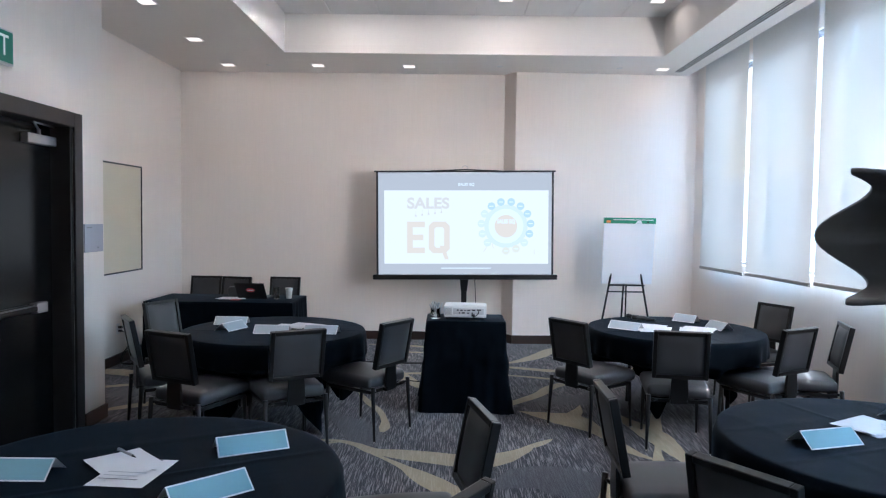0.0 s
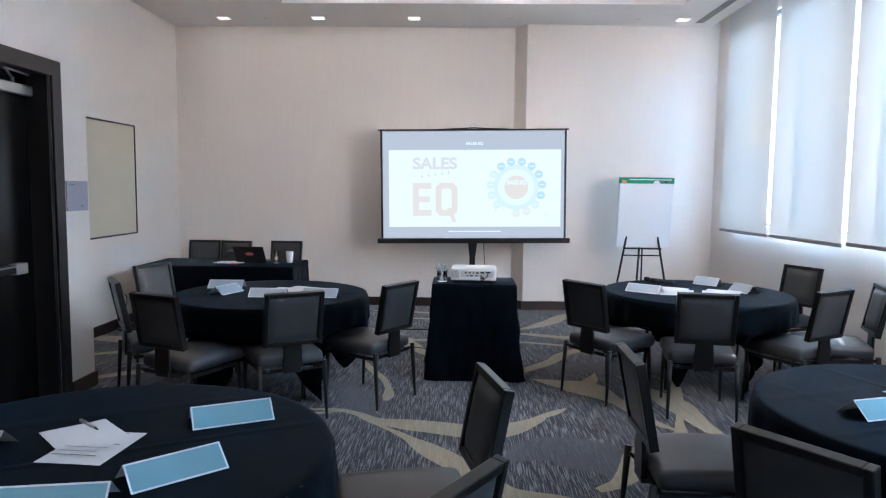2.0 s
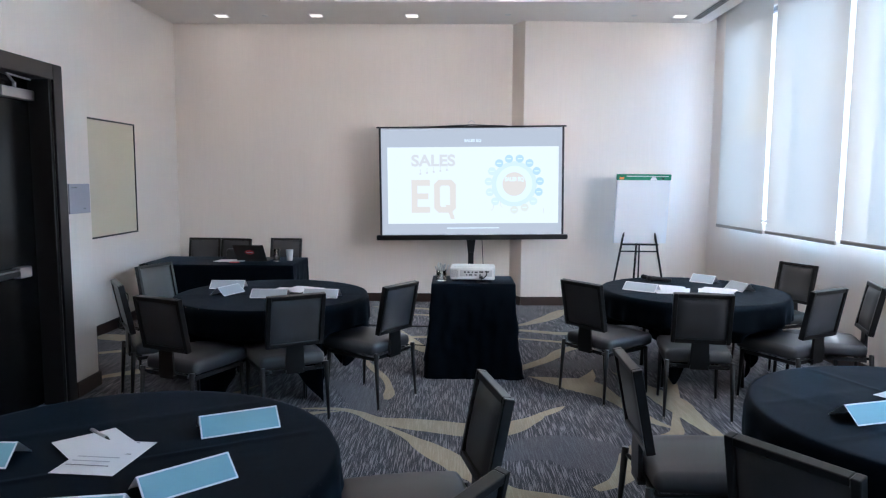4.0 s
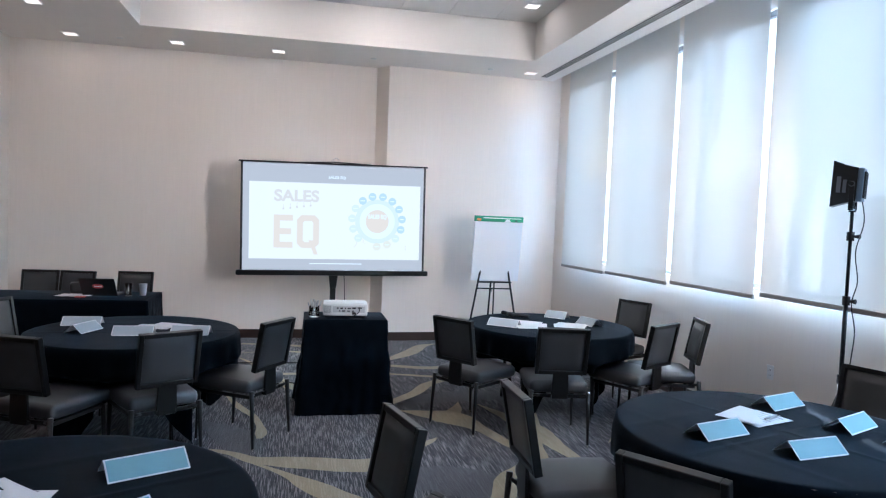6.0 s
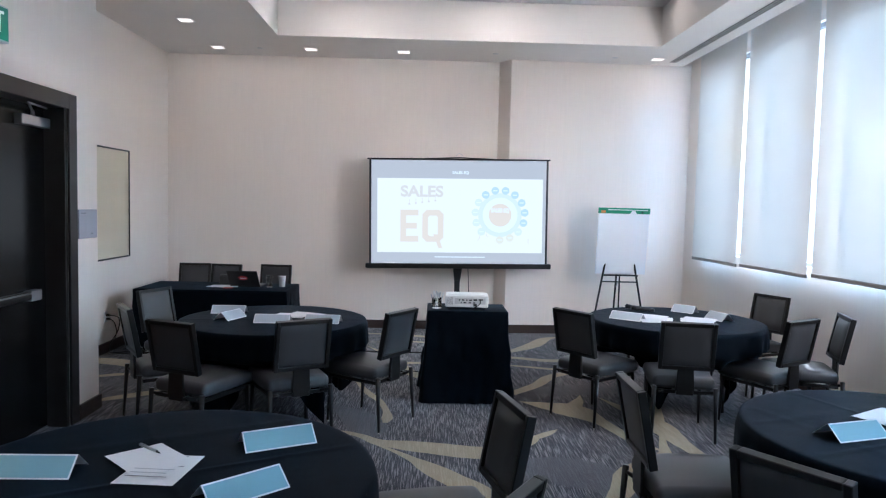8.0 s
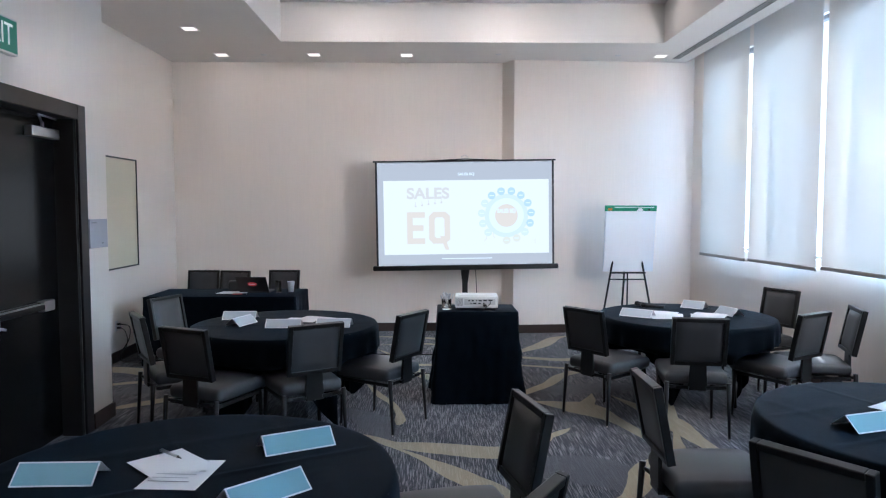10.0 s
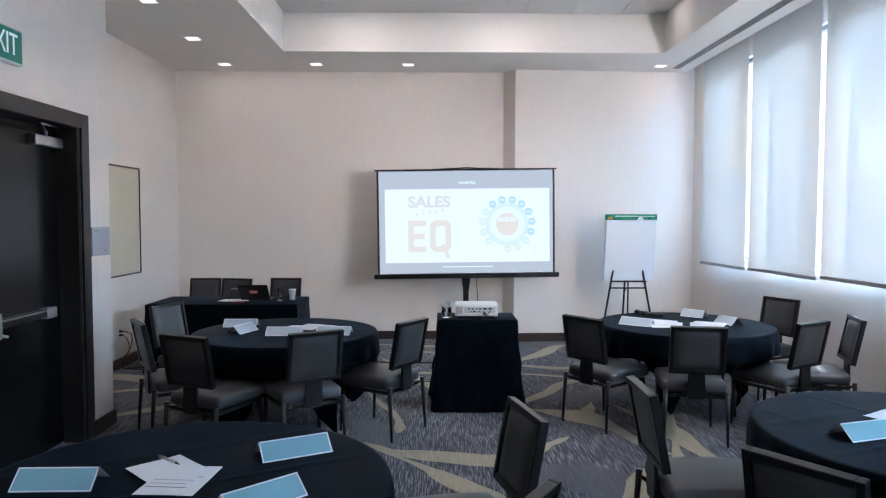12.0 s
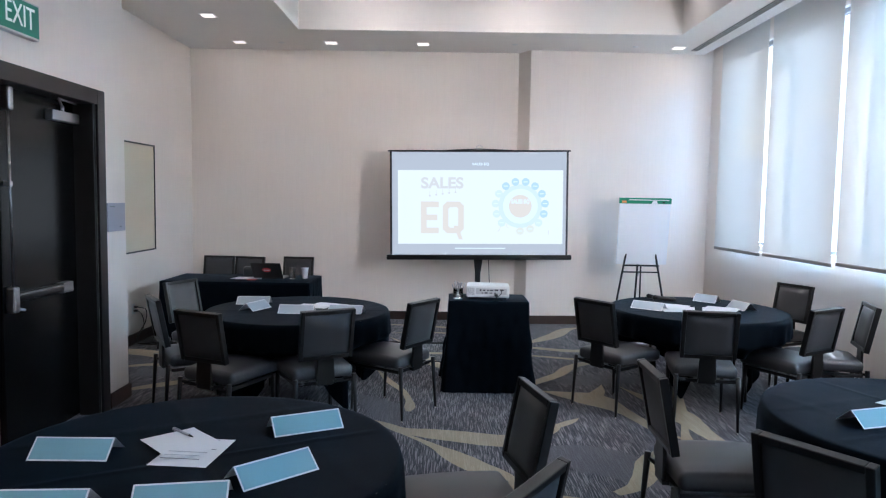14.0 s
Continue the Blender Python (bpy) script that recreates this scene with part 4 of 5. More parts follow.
part("case_bracket", bm, BLACKMETAL, sc)
for a in (90, 210, 330):
    c, s = math.cos(radians(a)), math.sin(radians(a))
    px, py = SX, SY + 0.075
    leg = part("tripod_leg", rodded((px + 0.03 * c, py + 0.03 * s, 0.42), (px + 0.40 * c, min(py + 0.40 * s, 9.33), 0.02), 0.012), BLACKMETAL, sc)
    part("rubber_foot", rodded((px + 0.40 * c, min(py + 0.40 * s, 9.33), 0.0), (px + 0.40 * c, min(py + 0.40 * s, 9.33), 0.03), 0.016), CHARCOAL, leg)
# slide
PX0, PX1, PZ0, PZ1 = -0.701, 1.462, 1.114, 2.081


def slide_at(u, v, d=0.004):
    return RS @ Matrix.Translation((PX0 + u * (PX1 - PX0), SY - d, PZ1 - v * (PZ1 - PZ0))) @ pose(0, 0, 0, 90, 0, 0)


sbox("slide", PX0, PX1, SY - 0.0025, SY - 0.0012, PZ0, PZ1, SLIDE, "pale bright projected slide")
lettering("slide_title", "SALES", 0.185, slide_at(0.269, 0.173), SLIDETXT, sc, 0.0004, "pale grey projected word", 0.006, (0.555, 0.150))


def block_letter(name, shapes, u, v, label=""):
    """A heavy squared capital: flat plates a hair in front of the slide."""
    bm = bmesh.new()
    for outline in shapes:
        prism(bm, outline, -0.0004, 0.0004)
    bmesh.ops.recalc_face_normals(bm, faces=bm.faces)
    return part(name, bm, SLIDETXT2, sc, label, m=slide_at(u, v))


def chamfered(hx, hy, c):
    return [(-hx + c, -hy), (hx - c, -hy), (hx, -hy + c), (hx, hy - c), (hx - c, hy), (-hx + c, hy), (-hx, hy - c), (-hx, -hy + c)]


block_letter("slide_letter", [[(-0.12, -0.208), (-0.045, -0.208), (-0.045, 0.208), (-0.12, 0.208)]] + [[(-0.045, z - 0.037), (w, z - 0.037), (w, z + 0.037), (-0.045, z + 0.037)] for z, w in ((-0.171, 0.115), (0.0, 0.095), (0.171, 0.115))], 0.195, 0.640, "pale tan projected letter E")
outer, inner = chamfered(0.138, 0.208, 0.055), chamfered(0.064, 0.135, 0.022)
block_letter("slide_letter", [[outer[k], outer[(k + 1) % 8], inner[(k + 1) % 8], inner[k]] for k in range(8)] + [[(0.005, -0.11), (0.075, -0.29), (0.125, -0.29), (0.065, -0.11)]], 0.336, 0.640, "pale tan projected letter Q")
for k in range(5):
    u, v0 = 0.193 + 0.039 * k, 0.345 - 0.012 * k
    part("slide_mark", boxed(-0.0025, 0.0025, -0.030, 0.030, -0.0004, 0.0004), SLIDETXT, sc, m=slide_at(u, v0 - 0.03))
    part("slide_mark", rodded((0, 0, -0.0004), (0, 0, 0.0004), 0.013, 0.013, 12), SLIDETXT, sc, m=slide_at(u, v0))


def disc(r, h=0.0006, seg=32, inner=0.0):
    bm = bmesh.new()
    if inner:
        lathe(bm, [(inner, 0), (r, 0), (r, h), (inner, h)], seg)
    else:
        lathe(bm, [(r, 0), (r, h)], seg)
    return bm


CU, CV = 0.742, 0.487
part("slide_ring", disc(0.285, inner=0.225, seg=48), SLIDEPALE, sc, "pale blue projected ring", m=slide_at(CU, CV, 0.0032))
part("slide_disc", disc(0.228, seg=48), SLIDEWHITE, sc, m=slide_at(CU, CV, 0.0036))
part("slide_disc", disc(0.150), SLIDETXT2, sc, "rose-tan projected disc", m=slide_at(CU, CV, 0.0043))
lettering("slide_words", "SALES EQ", 0.072, slide_at(CU, CV - 0.06, 0.0054), SLIDEWHITE, sc, 0.0004, bold=0.003, fit_to=(0.24, 0.065))
for k in range(15):
    if k == 9:
        continue                          # the round of small discs is open beside the drawn arrow
    a = radians(102 - 24 * k)
    m_ = SLIDEBLUE if k in (14, 0, 1, 2, 3, 4, 5) else (SLIDECREAM if k in (7, 8) else SLIDEPALE)
    p = slide_at(CU + 0.325 * math.cos(a) / (PX1 - PX0), CV - 0.325 * math.sin(a) / (PZ1 - PZ0), 0.005)
    part("slide_disc", disc(0.050, seg=20), m_, sc, m=p)
    part("slide_bar", boxed(-0.028, 0.028, -0.006, 0.006, 0.0007, 0.0011), SLIDEWHITE, sc, m=p)
for k in range(2):
    part("slide_curl", tube(bmesh.new(), [(-0.02, 0.07, 0), (0.005, 0.03, 0), (0.005, -0.03, 0), (-0.025, -0.07, 0)], 0.003), SLIDETXT, sc, m=slide_at(0.618 + 0.045 * k, 0.76 - 0.02 * k, 0.0036) @ Matrix.Diagonal((1 - 1.7 * k, 1 - 0.35 * k, 0.05, 1)))
part("slide_bar", boxed(-0.003, 0.003, -0.03, 0.03, 0, 0.0005), SLIDETXT, sc, m=slide_at(0.915, 0.84))
lettering("slide_words", "SALES EQ", 0.065, slide_at(0.50, -0.078, 0.003), SLIDEWHITE, sc, 0.0004, bold=0.002, fit_to=(0.215, 0.042))
part("slide_bar", boxed(-0.33, 0.33, -0.006, 0.006, 0, 0.0005), SLIDEWHITE, sc, "unreadable projected footer line", m=slide_at(0.50, 1.06, 0.003))
cb = thing("screen_cable", "thin dark cable hanging behind the screen", "cable")
part("cord", tube(bmesh.new(), [(SX + 0.14, SY + 0.12, 0.95), (SX + 0.155, SY + 0.12, 0.7), (SX + 0.17, SY + 0.13, 0.35), (SX + 0.16, SY + 0.1, 0.02), (SX + 0.05, 8.6, 0.008), (0.4, 7.4, 0.008), (0.36, 6.7, 0.008)], 0.005), BLACKPLASTIC, cb)
cb = thing("floor_cable", "dark cable lying across the carpet", "cable")
part("cord", tube(bmesh.new(), [(-2.2, 7.5, 0.008), (-1.4, 7.25, 0.008), (-0.7, 7.12, 0.008), (-0.1, 7.02, 0.008), (0.1, 6.6, 0.008)], 0.008), BLACKPLASTIC, cb)
cb = thing("floor_cable", "dark cable lying across the carpet", "cable")
part("cord", tube(bmesh.new(), [(-0.9, 8.0, 0.008), (-0.4, 7.95, 0.008), (0.1, 7.9, 0.008), (0.35, 7.3, 0.008)], 0.008), BLACKPLASTIC, cb)

# ---- flip chart easel ----
ea = thing("flip_chart_easel", "blank white flip chart pad with green top on black easel", "easel", m=pose(2.42, 8.70, 0, 0, 0, 0))
bm = bmesh.new()
box(bm, -0.318, 0.318, -0.012, 0.012, 0.0, 0.82, 0.002)
part("pad", bm, WHITEPAPER, ea, "blank white paper pad", m=pose(0, 0, 0.91, 7, 0, 0))
for k in range(3):
    part("sheet", boxed(-0.316 + 0.004 * k, 0.317 - 0.003 * k, -0.0150 - 0.0016 * k, -0.0138 - 0.0016 * k, 0.002 + 0.003 * k, 0.80), WHITEPAPER, ea, m=pose(0, 0, 0.91, 7, 0, 0))
part("binding", boxed(-0.325, 0.322, -0.022, 0.016, 0.775, 0.845, 0.003), GREEN, ea, "green printed cardboard binding", m=pose(0, 0, 0.91, 7, 0, 0))
part("print_bar", boxed(-0.21, 0.05, -0.024, -0.022, 0.818, 0.828), WHITEPAPER, ea, m=pose(0, 0, 0.91, 7, 0, 0))
part("print_bar", boxed(0.05, 0.29, -0.024, -0.022, 0.818, 0.826), WHITEPAPER, ea, m=pose(0, 0, 0.91, 7, 0, 0))
bm = bmesh.new()
pts = [(0.07, 0.777), (0.155, 0.777), (0.135, 0.812), (0.095, 0.812)]
vs = [bm.verts.new((x, -0.0235, z)) for x, z in pts]
vb = [bm.verts.new((x, -0.0222, z)) for x, z in pts]
bm.faces.new(vs)
for i in range(4):
    bm.faces.new((vs[i], vb[i], vb[(i + 1) % 4], vs[(i + 1) % 4]))
part("print_patch", bm, WHITEPAPER, ea, m=pose(0, 0, 0.91, 7, 0, 0))
part("print_patch", boxed(-0.295, -0.24, -0.024, -0.022, 0.785, 0.812), ORANGE, ea, m=pose(0, 0, 0.91, 7, 0, 0))
part("print_patch", boxed(0.215, 0.235, -0.024, -0.022, 0.782, 0.806), DARKVOID, ea, m=pose(0, 0, 0.91, 7, 0, 0))
for x0, x1 in ((-0.20, -0.40), (0.20, 0.34)):
    leg = part("leg", rodded((x0 * 0.3, 0.06, 1.75), (x1, -0.14, 0.02), 0.014, 0.012), BLACKMETAL, ea)
    part("rubber_foot", rodded((x1, -0.14, 0.0), (x1, -0.14, 0.03), 0.016), CHARCOAL, leg)
leg = part("leg", rodded((0.02, 0.08, 1.72), (0.06, 0.50, 0.02), 0.013), BLACKMETAL, ea)
part("rubber_foot", rodded((0.06, 0.50, 0.0), (0.06, 0.50, 0.03), 0.016), CHARCOAL, leg)
part("tray", boxed(-0.22, 0.22, -0.06, 0.0, 0.885, 0.905, 0.004), BLACKMETAL, ea, "black pad ledge")
part("cross_bar", rodded((-0.235, -0.03, 0.81), (0.22, -0.03, 0.81), 0.009), BLACKMETAL, ea)
bm = bmesh.new()
rod(bm, (-0.03, -0.03, 0.81), (0.03, 0.25, 0.72), 0.007)
rod(bm, (0.0, 0.0, 0.90), (0.0, 0.0, 0.4), 0.010)
part("centre_brace", bm, BLACKMETAL, ea)

# ---- round tables and cloths ----
TH = 0.752


def round_table(x, y):
    t = thing("round_table", "round folding banquet table hidden under a black cloth", "table", "round tables", m=pose(x, y, 0))
    part("tabletop", lathe(bmesh.new(), [(0.75, TH - 0.02), (0.758, TH - 0.016), (0.758, TH - 0.004), (0.752, TH)], 64), mat("laminate_brown", (0.16, 0.11, 0.07), 0.5, grain=0.2, scale=30), t)
    for a in (45, 135, 225, 315):
        c, s = math.cos(radians(a)), math.sin(radians(a))
        part("leg", rodded((0.42 * c, 0.42 * s, TH - 0.02), (0.46 * c, 0.46 * s, 0), 0.016), BLACKMETAL, t)
    return t


def table_cloth(x, y, turn, half, seed, seats):
    """A square cloth on a round table: short in the middle of its sides, long at its corners, in soft folds."""
    bm = bmesh.new()
    R, n = 0.766, 240
    rng = random.Random(seed)
    ph = [rng.uniform(0, 6.28) for _ in range(4)]
    rings = []
    top = TH + 0.003
    for r in [0.0] + [0.03 * k for k in range(1, 25)] + [0.742, 0.757]:
        ring = []
        for k in range(n):
            a = 2 * math.pi * k / n
            dz = 0.0012 * noise.noise((r * 6 * math.cos(a) + seed, r * 6 * math.sin(a), 1)) if r < 0.72 else 0
            u, w = r * math.cos(a - turn), r * math.sin(a - turn)
            crease = sum(0.0026 * math.exp(-(e / 0.015) ** 2) for e in (u - 0.02, u - 0.44, u + 0.42, w + 0.05, w - 0.36))
            ring.append(bm.verts.new((r * math.cos(a), r * math.sin(a), top + dz + (crease if r < 0.72 else 0) - (0.004 if r > 0.75 else 0))))
        rings.append(ring)
    steps = 16
    for s in range(1, steps + 1):
        f = s / steps
        ring = []
        for k in range(n):
            a = 2 * math.pi * k / n
            b = a - turn
            reach = half / max(abs(math.cos(b)), abs(math.sin(b)))
            drop = min(reach - R + 0.012, TH - 0.005)
            corner = (drop - (half - R)) / (half * 0.414)
            fold = math.sin(26 * a + ph[0] + 1.3 * math.sin(3 * a + ph[1])) * 0.6 + math.sin(15 * a + ph[2] + math.sin(5 * a)) * 0.4
            amp = 0.042 * f * (0.55 + 0.9 * corner)
            z = top - 0.012 - (drop - 0.012) * f
            push = max([0.28 * math.exp(-(math.remainder(a - q, 2 * math.pi) / 0.40) ** 4) for q in seats] + [0.0])
            low = min(1.0, max(0.0, (0.565 - z) / 0.10))
            rr = R + 0.004 + 0.020 * f + amp * fold - 0.03 * f * corner - (push + 0.015) * low * low * (3 - 2 * low)
            ring.append(bm.verts.new((rr * math.cos(a), rr * math.sin(a), z)))
        rings.append(ring)
    for p, q in zip(rings[1:], rings[2:]):
        for k in range(n):
            bm.faces.new((p[k], q[k], q[(k + 1) % n], p[(k + 1) % n]))
    bm.faces.new(rings[1])
    for v in rings[0]:
        bm.verts.remove(v)
    bmesh.ops.recalc_face_normals(bm, faces=bm.faces)
    ob = part("tablecloth", bm, LINEN, None, smooth=True, m=pose(x, y, 0))
    return tagged(ob, "black linen cloth draped in folds over a round table", "tablecloth", "round tablecloths")


TABLES = {"near_left": (-0.985, 2.455), "near_right": (2.18, 2.995), "far_left": (-1.305, 5.74), "far_right": (2.20, 6.12)}
CHAIRS = [  # place, turn, and what sets it apart
    (-0.469, 5.435, 57), (-1.029, 5.018, 30), (-1.639, 4.876, -24), (-2.083, 5.387, -56), (-2.245, 6.17, -112),
    (1.354, 5.627, -53), (1.93, 5.249, -10), (2.71, 5.439, 30), (3.13, 6.618, 114), (3.069, 5.528, 73),
    (0.045, 2.781, 103), (1.213, 3.232, -91), (1.373, 2.37, -54), (-0.039, 2.064, 57), (3.015, 3.458, 108),
    (-3.013, 8.625, 180), (-2.644, 8.576, 170), (-2.0, 8.635, 176)]
for (k, (x, y)), (turn, half) in zip(TABLES.items(), ((0.5, 1.12), (0.35, 1.12), (0.1, 1.14), (0.25, 1.04))):
    round_table(x, y)
    near = [math.atan2(cy - y, cx - x) for cx, cy, _ in CHAIRS if math.hypot(cx - x, cy - y) < 1.25]
    table_cloth(x, y, turn, half, len(k) + int(10 * abs(x)), near)

# ---- chairs ----


def banquet_chair():
    ch = thing("banquet_chair", "black metal banquet chair with charcoal vinyl seat and framed back", "chair", "chairs round the tables")
    # seat cushion, crowned
    bm = bmesh.new()
    box(bm, -0.238, 0.238, -0.205, 0.300, 0.396, 0.484, 0.034, 4)
    bmesh.ops.subdivide_edges(bm, edges=[e for e in bm.edges if e.calc_length() > 0.3], cuts=5, use_grid_fill=True)
    for v in bm.verts:
        if v.co.z > 0.44:
            v.co.z += 0.032 * max(0, 1 - (v.co.x / 0.25) ** 2) * max(0, 1 - ((v.co.y - 0.055) / 0.28) ** 2)
        if v.co.y < 0:
            v.co.x *= 1 - 0.06 * min(1, -v.co.y / 0.2)
    part("seat", bm, VINYL, ch, "charcoal vinyl seat cushion", True)
    bm = bmesh.new()
    for a in ((-0.205, 0.205, -0.20, -0.178), (-0.205, 0.205, 0.24, 0.262), (-0.215, -0.193, -0.2, 0.262), (0.193, 0.215, -0.2, 0.262)):
        box(bm, *a, 0.362, 0.388, 0.003)
    part("seat_frame", bm, BLACKMETAL, ch)
    for sx in (-1, 1):
        bm = bmesh.new()
        rod(bm, (sx * 0.208, 0.245, 0.38), (sx * 0.214, 0.262, 0.012), 0.0165, 0.0105, 10)
        leg = part("leg", bm, BLACKMETAL, ch, "", True)
        part("glide", rodded((sx * 0.214, 0.262, 0.0), (sx * 0.214, 0.262, 0.016), 0.013, 0.010), CHROME, leg, "small metal foot glide")
        bm = bmesh.new()
        rod(bm, (sx * 0.220, -0.226, 0.422), (sx * 0.228, -0.252, 0.012), 0.0175, 0.0105, 10)
        rod(bm, (sx * 0.15, -0.19, 0.378), (sx * 0.222, -0.226, 0.392), 0.011, 0.011, 8)
        leg = part("leg", bm, BLACKMETAL, ch, "", True)
        part("glide", rodded((sx * 0.228, -0.252, 0.0), (sx * 0.228, -0.252, 0.016), 0.013, 0.010), CHROME, leg, "small metal foot glide")
    # back: framed pad, tilted
    B = pose(0, -0.218, 0.553, 11, 0, 0)
    hw, hh, t, fw = 0.200, 0.367, 0.020, 0.029
    bm = bmesh.new()
    box(bm, -hw, -hw + fw, -t, t, 0, hh, 0.004)
    box(bm, hw - fw, hw, -t, t, 0, hh, 0.004)
    box(bm, -hw + fw, hw - fw, -t, t, 0, fw, 0.004)
    box(bm, -hw + fw, hw - fw, -t, t, hh - fw, hh, 0.004)
    part("back_frame", bm, BLACKMETAL, ch, "black square-tube back frame", m=B)
    for s, nm in ((1, "backrest"), (-1, "back_panel")):
        bm = bmesh.new()
        nx, nz = 10, 10
        grid = []
        for i in range(nx + 1):
            row = []
            for j in range(nz + 1):
                u, w = i / nx, j / nz
                e = min(1, 6 * min(u, 1 - u)) * min(1, 6 * min(w, 1 - w))
                row.append(bm.verts.new((-hw + fw - 0.002 + u * 2 * (hw - fw + 0.002), s * (0.006 + (0.019 if s > 0 else 0.011) * e ** 0.5), fw - 0.002 + w * (hh - 2 * fw + 0.004))))
            grid.append(row)
        for i in range(nx):
            for j in range(nz):
                q = (grid[i][j], grid[i][j + 1], grid[i + 1][j + 1], grid[i + 1][j])
                bm.faces.new(q if s > 0 else q[::-1])
        part(nm, bm, VINYL, ch, "charcoal vinyl back pad", True, m=B)
    # central bracket from seat to back
    bm = bmesh.new()
    box(bm, -0.068, 0.068, -0.236, -0.217, 0.395, 0.566, 0.004)
    for v in bm.verts:                    # narrower towards the back
        v.co.x *= 0.86 + 0.16 * (0.566 - v.co.z) / 0.171
    box(bm, -0.062, 0.062, -0.235, -0.17, 0.362, 0.384, 0.004)
    part("back_bracket", bm, BLACKMETAL, ch, "wide black steel bracket under the back")
    part("bracket_curve", boxed(-0.060, 0.060, -0.236, -0.216, 0.372, 0.412, 0.009, 3), BLACKMETAL, ch)
    return ch


first = banquet_chair()
first.matrix_basis = pose(CHAIRS[0][0], CHAIRS[0][1], 0, 0, 0, CHAIRS[0][2])
for i, (x, y, a) in enumerate(CHAIRS[1:]):
    c = copy_thing(first, pose(x, y, 0, 0, 0, a))
    if i >= 14:
        tagged(c, "black metal chair with charcoal vinyl back behind the head table", "chair", "chairs behind the head table")

# ---- rectangular head table and cloth ----
HX0, HX1, HY0, HY1 = -3.20, -1.56, 7.46, 8.22
ht = thing("head_table", "rectangular folding table under a black floor-length cloth", "table")
part("tabletop", boxed(HX0 + 0.01, HX1 - 0.01, HY0 + 0.01, HY1 - 0.01, TH - 0.025, TH), mat("laminate_brown", (0.16, 0.11, 0.07), 0.5), ht)
for x in (HX0 + 0.12, HX1 - 0.12):
    for y in (HY0 + 0.1, HY1 - 0.1):
        part("leg", rodded((x, y, 0), (x, y, TH - 0.025), 0.016), BLACKMETAL, ht)


def boxed_cloth(x0, x1, y0, y1, top, flare, seed, fold=0.012, wave=9.0):
    """A cloth over a rectangular top that falls to the floor with soft folds."""
    bm = bmesh.new()
    rng = random.Random(seed)
    ph = [rng.uniform(0, 6.28) for _ in range(4)]
    c = Vector(((x0 + x1) / 2, (y0 + y1) / 2))
    border = []
    n = 60
    for (ax, ay), (bx, by) in (((x0, y0), (x1, y0)), ((x1, y0), (x1, y1)), ((x1, y1), (x0, y1)), ((x0, y1), (x0, y0))):
        for k in range(n):
            t = k / n
            border.append((Vector((ax + (bx - ax) * t, ay + (by - ay) * t)), Vector((by - ay, ax - bx)).normalized(), min(t, 1 - t)))
    rings = []
    inner = [bm.verts.new((c.x + (p.x - c.x) * 0.97, c.y + (p.y - c.y) * 0.97, top)) for p, _, _ in border]
    rings.append(inner)
    L = len(border)
    for s in range(0, 27):
        f = s / 26
        ring = []
        for i, (p, nrm, e) in enumerate(border):
            cornerness = max(0, 1 - e / 0.12)
            away = (p - c).normalized()
            d = nrm * (1 - 0.5 * cornerness) + away * 0.7 * cornerness
            w = math.sin(wave * 2 * math.pi * i / n * 0.5 + ph[0] + 1.5 * math.sin(i * 0.09 + ph[1]) + 2.2 * f) * 0.4 + math.sin(i * 0.61 + ph[2]) * 0.25
            out = flare * f ** 1.6 * (1 + 0.5 * cornerness) + fold * f ** 0.7 * w + 0.003
            cr = noise.noise((p.x * 9 + p.y * 4 + seed, f * 5 + p.y * 7, 0.4 * i / n)) * 0.6 + noise.noise((p.x * 17 + 3 * f, p.y * 17 + seed, f * 11)) * 0.45
            out += fold * 1.5 * cr * min(1, 4 * f)
            q = p + d * out
            ring.append(bm.verts.new((q.x, q.y, top - 0.004 - (top - 0.008) * f)))
        rings.append(ring)
    bm.faces.new(inner)
    for a, b in zip(rings, rings[1:]):
        for i in range(L):
            bm.faces.new((a[i], b[i], b[(i + 1) % L], a[(i + 1) % L]))
    bmesh.ops.recalc_face_normals(bm, faces=bm.faces)
    return bm


tagged(part("head_tablecloth", boxed_cloth(HX0, HX1, HY0, HY1, TH + 0.004, 0.02, 4, 0.010, 7), LINEN, smooth=True), "black floor-length cloth over the head table", "tablecloth")

# ---- projector cart ----
CX0, CX1, CY0, CY1, CT = -0.028, 0.672, 5.98, 6.46, 0.805
pcart = thing("projector_cart", "small projector cart hidden under a black cloth", "cart")
part("cart_top", boxed(CX0 + 0.01, CX1 - 0.01, CY0 + 0.01, CY1 - 0.01, CT - 0.03, CT), BLACKPLASTIC, pcart)
part("cart_shelf", boxed(CX0 + 0.03, CX1 - 0.03, CY0 + 0.03, CY1 - 0.03, 0.20, 0.23), BLACKPLASTIC, pcart)
for x in (CX0 + 0.04, CX1 - 0.04):
    for y in (CY0 + 0.04, CY1 - 0.04):
        leg = part("leg", boxed(x - 0.018, x + 0.018, y - 0.018, y + 0.018, 0.05, CT - 0.03), BLACKMETAL, pcart)
        part("caster", rodded((x - 0.012, y, 0.03), (x + 0.012, y, 0.03), 0.03), CHARCOAL, leg)
tagged(part("cart_cloth", boxed_cloth(CX0, CX1, CY0, CY1, CT + 0.004, 0.050, 11, 0.014, 11), LINEN, smooth=True), "creased black cloth flaring to the floor round the projector cart", "tablecloth")

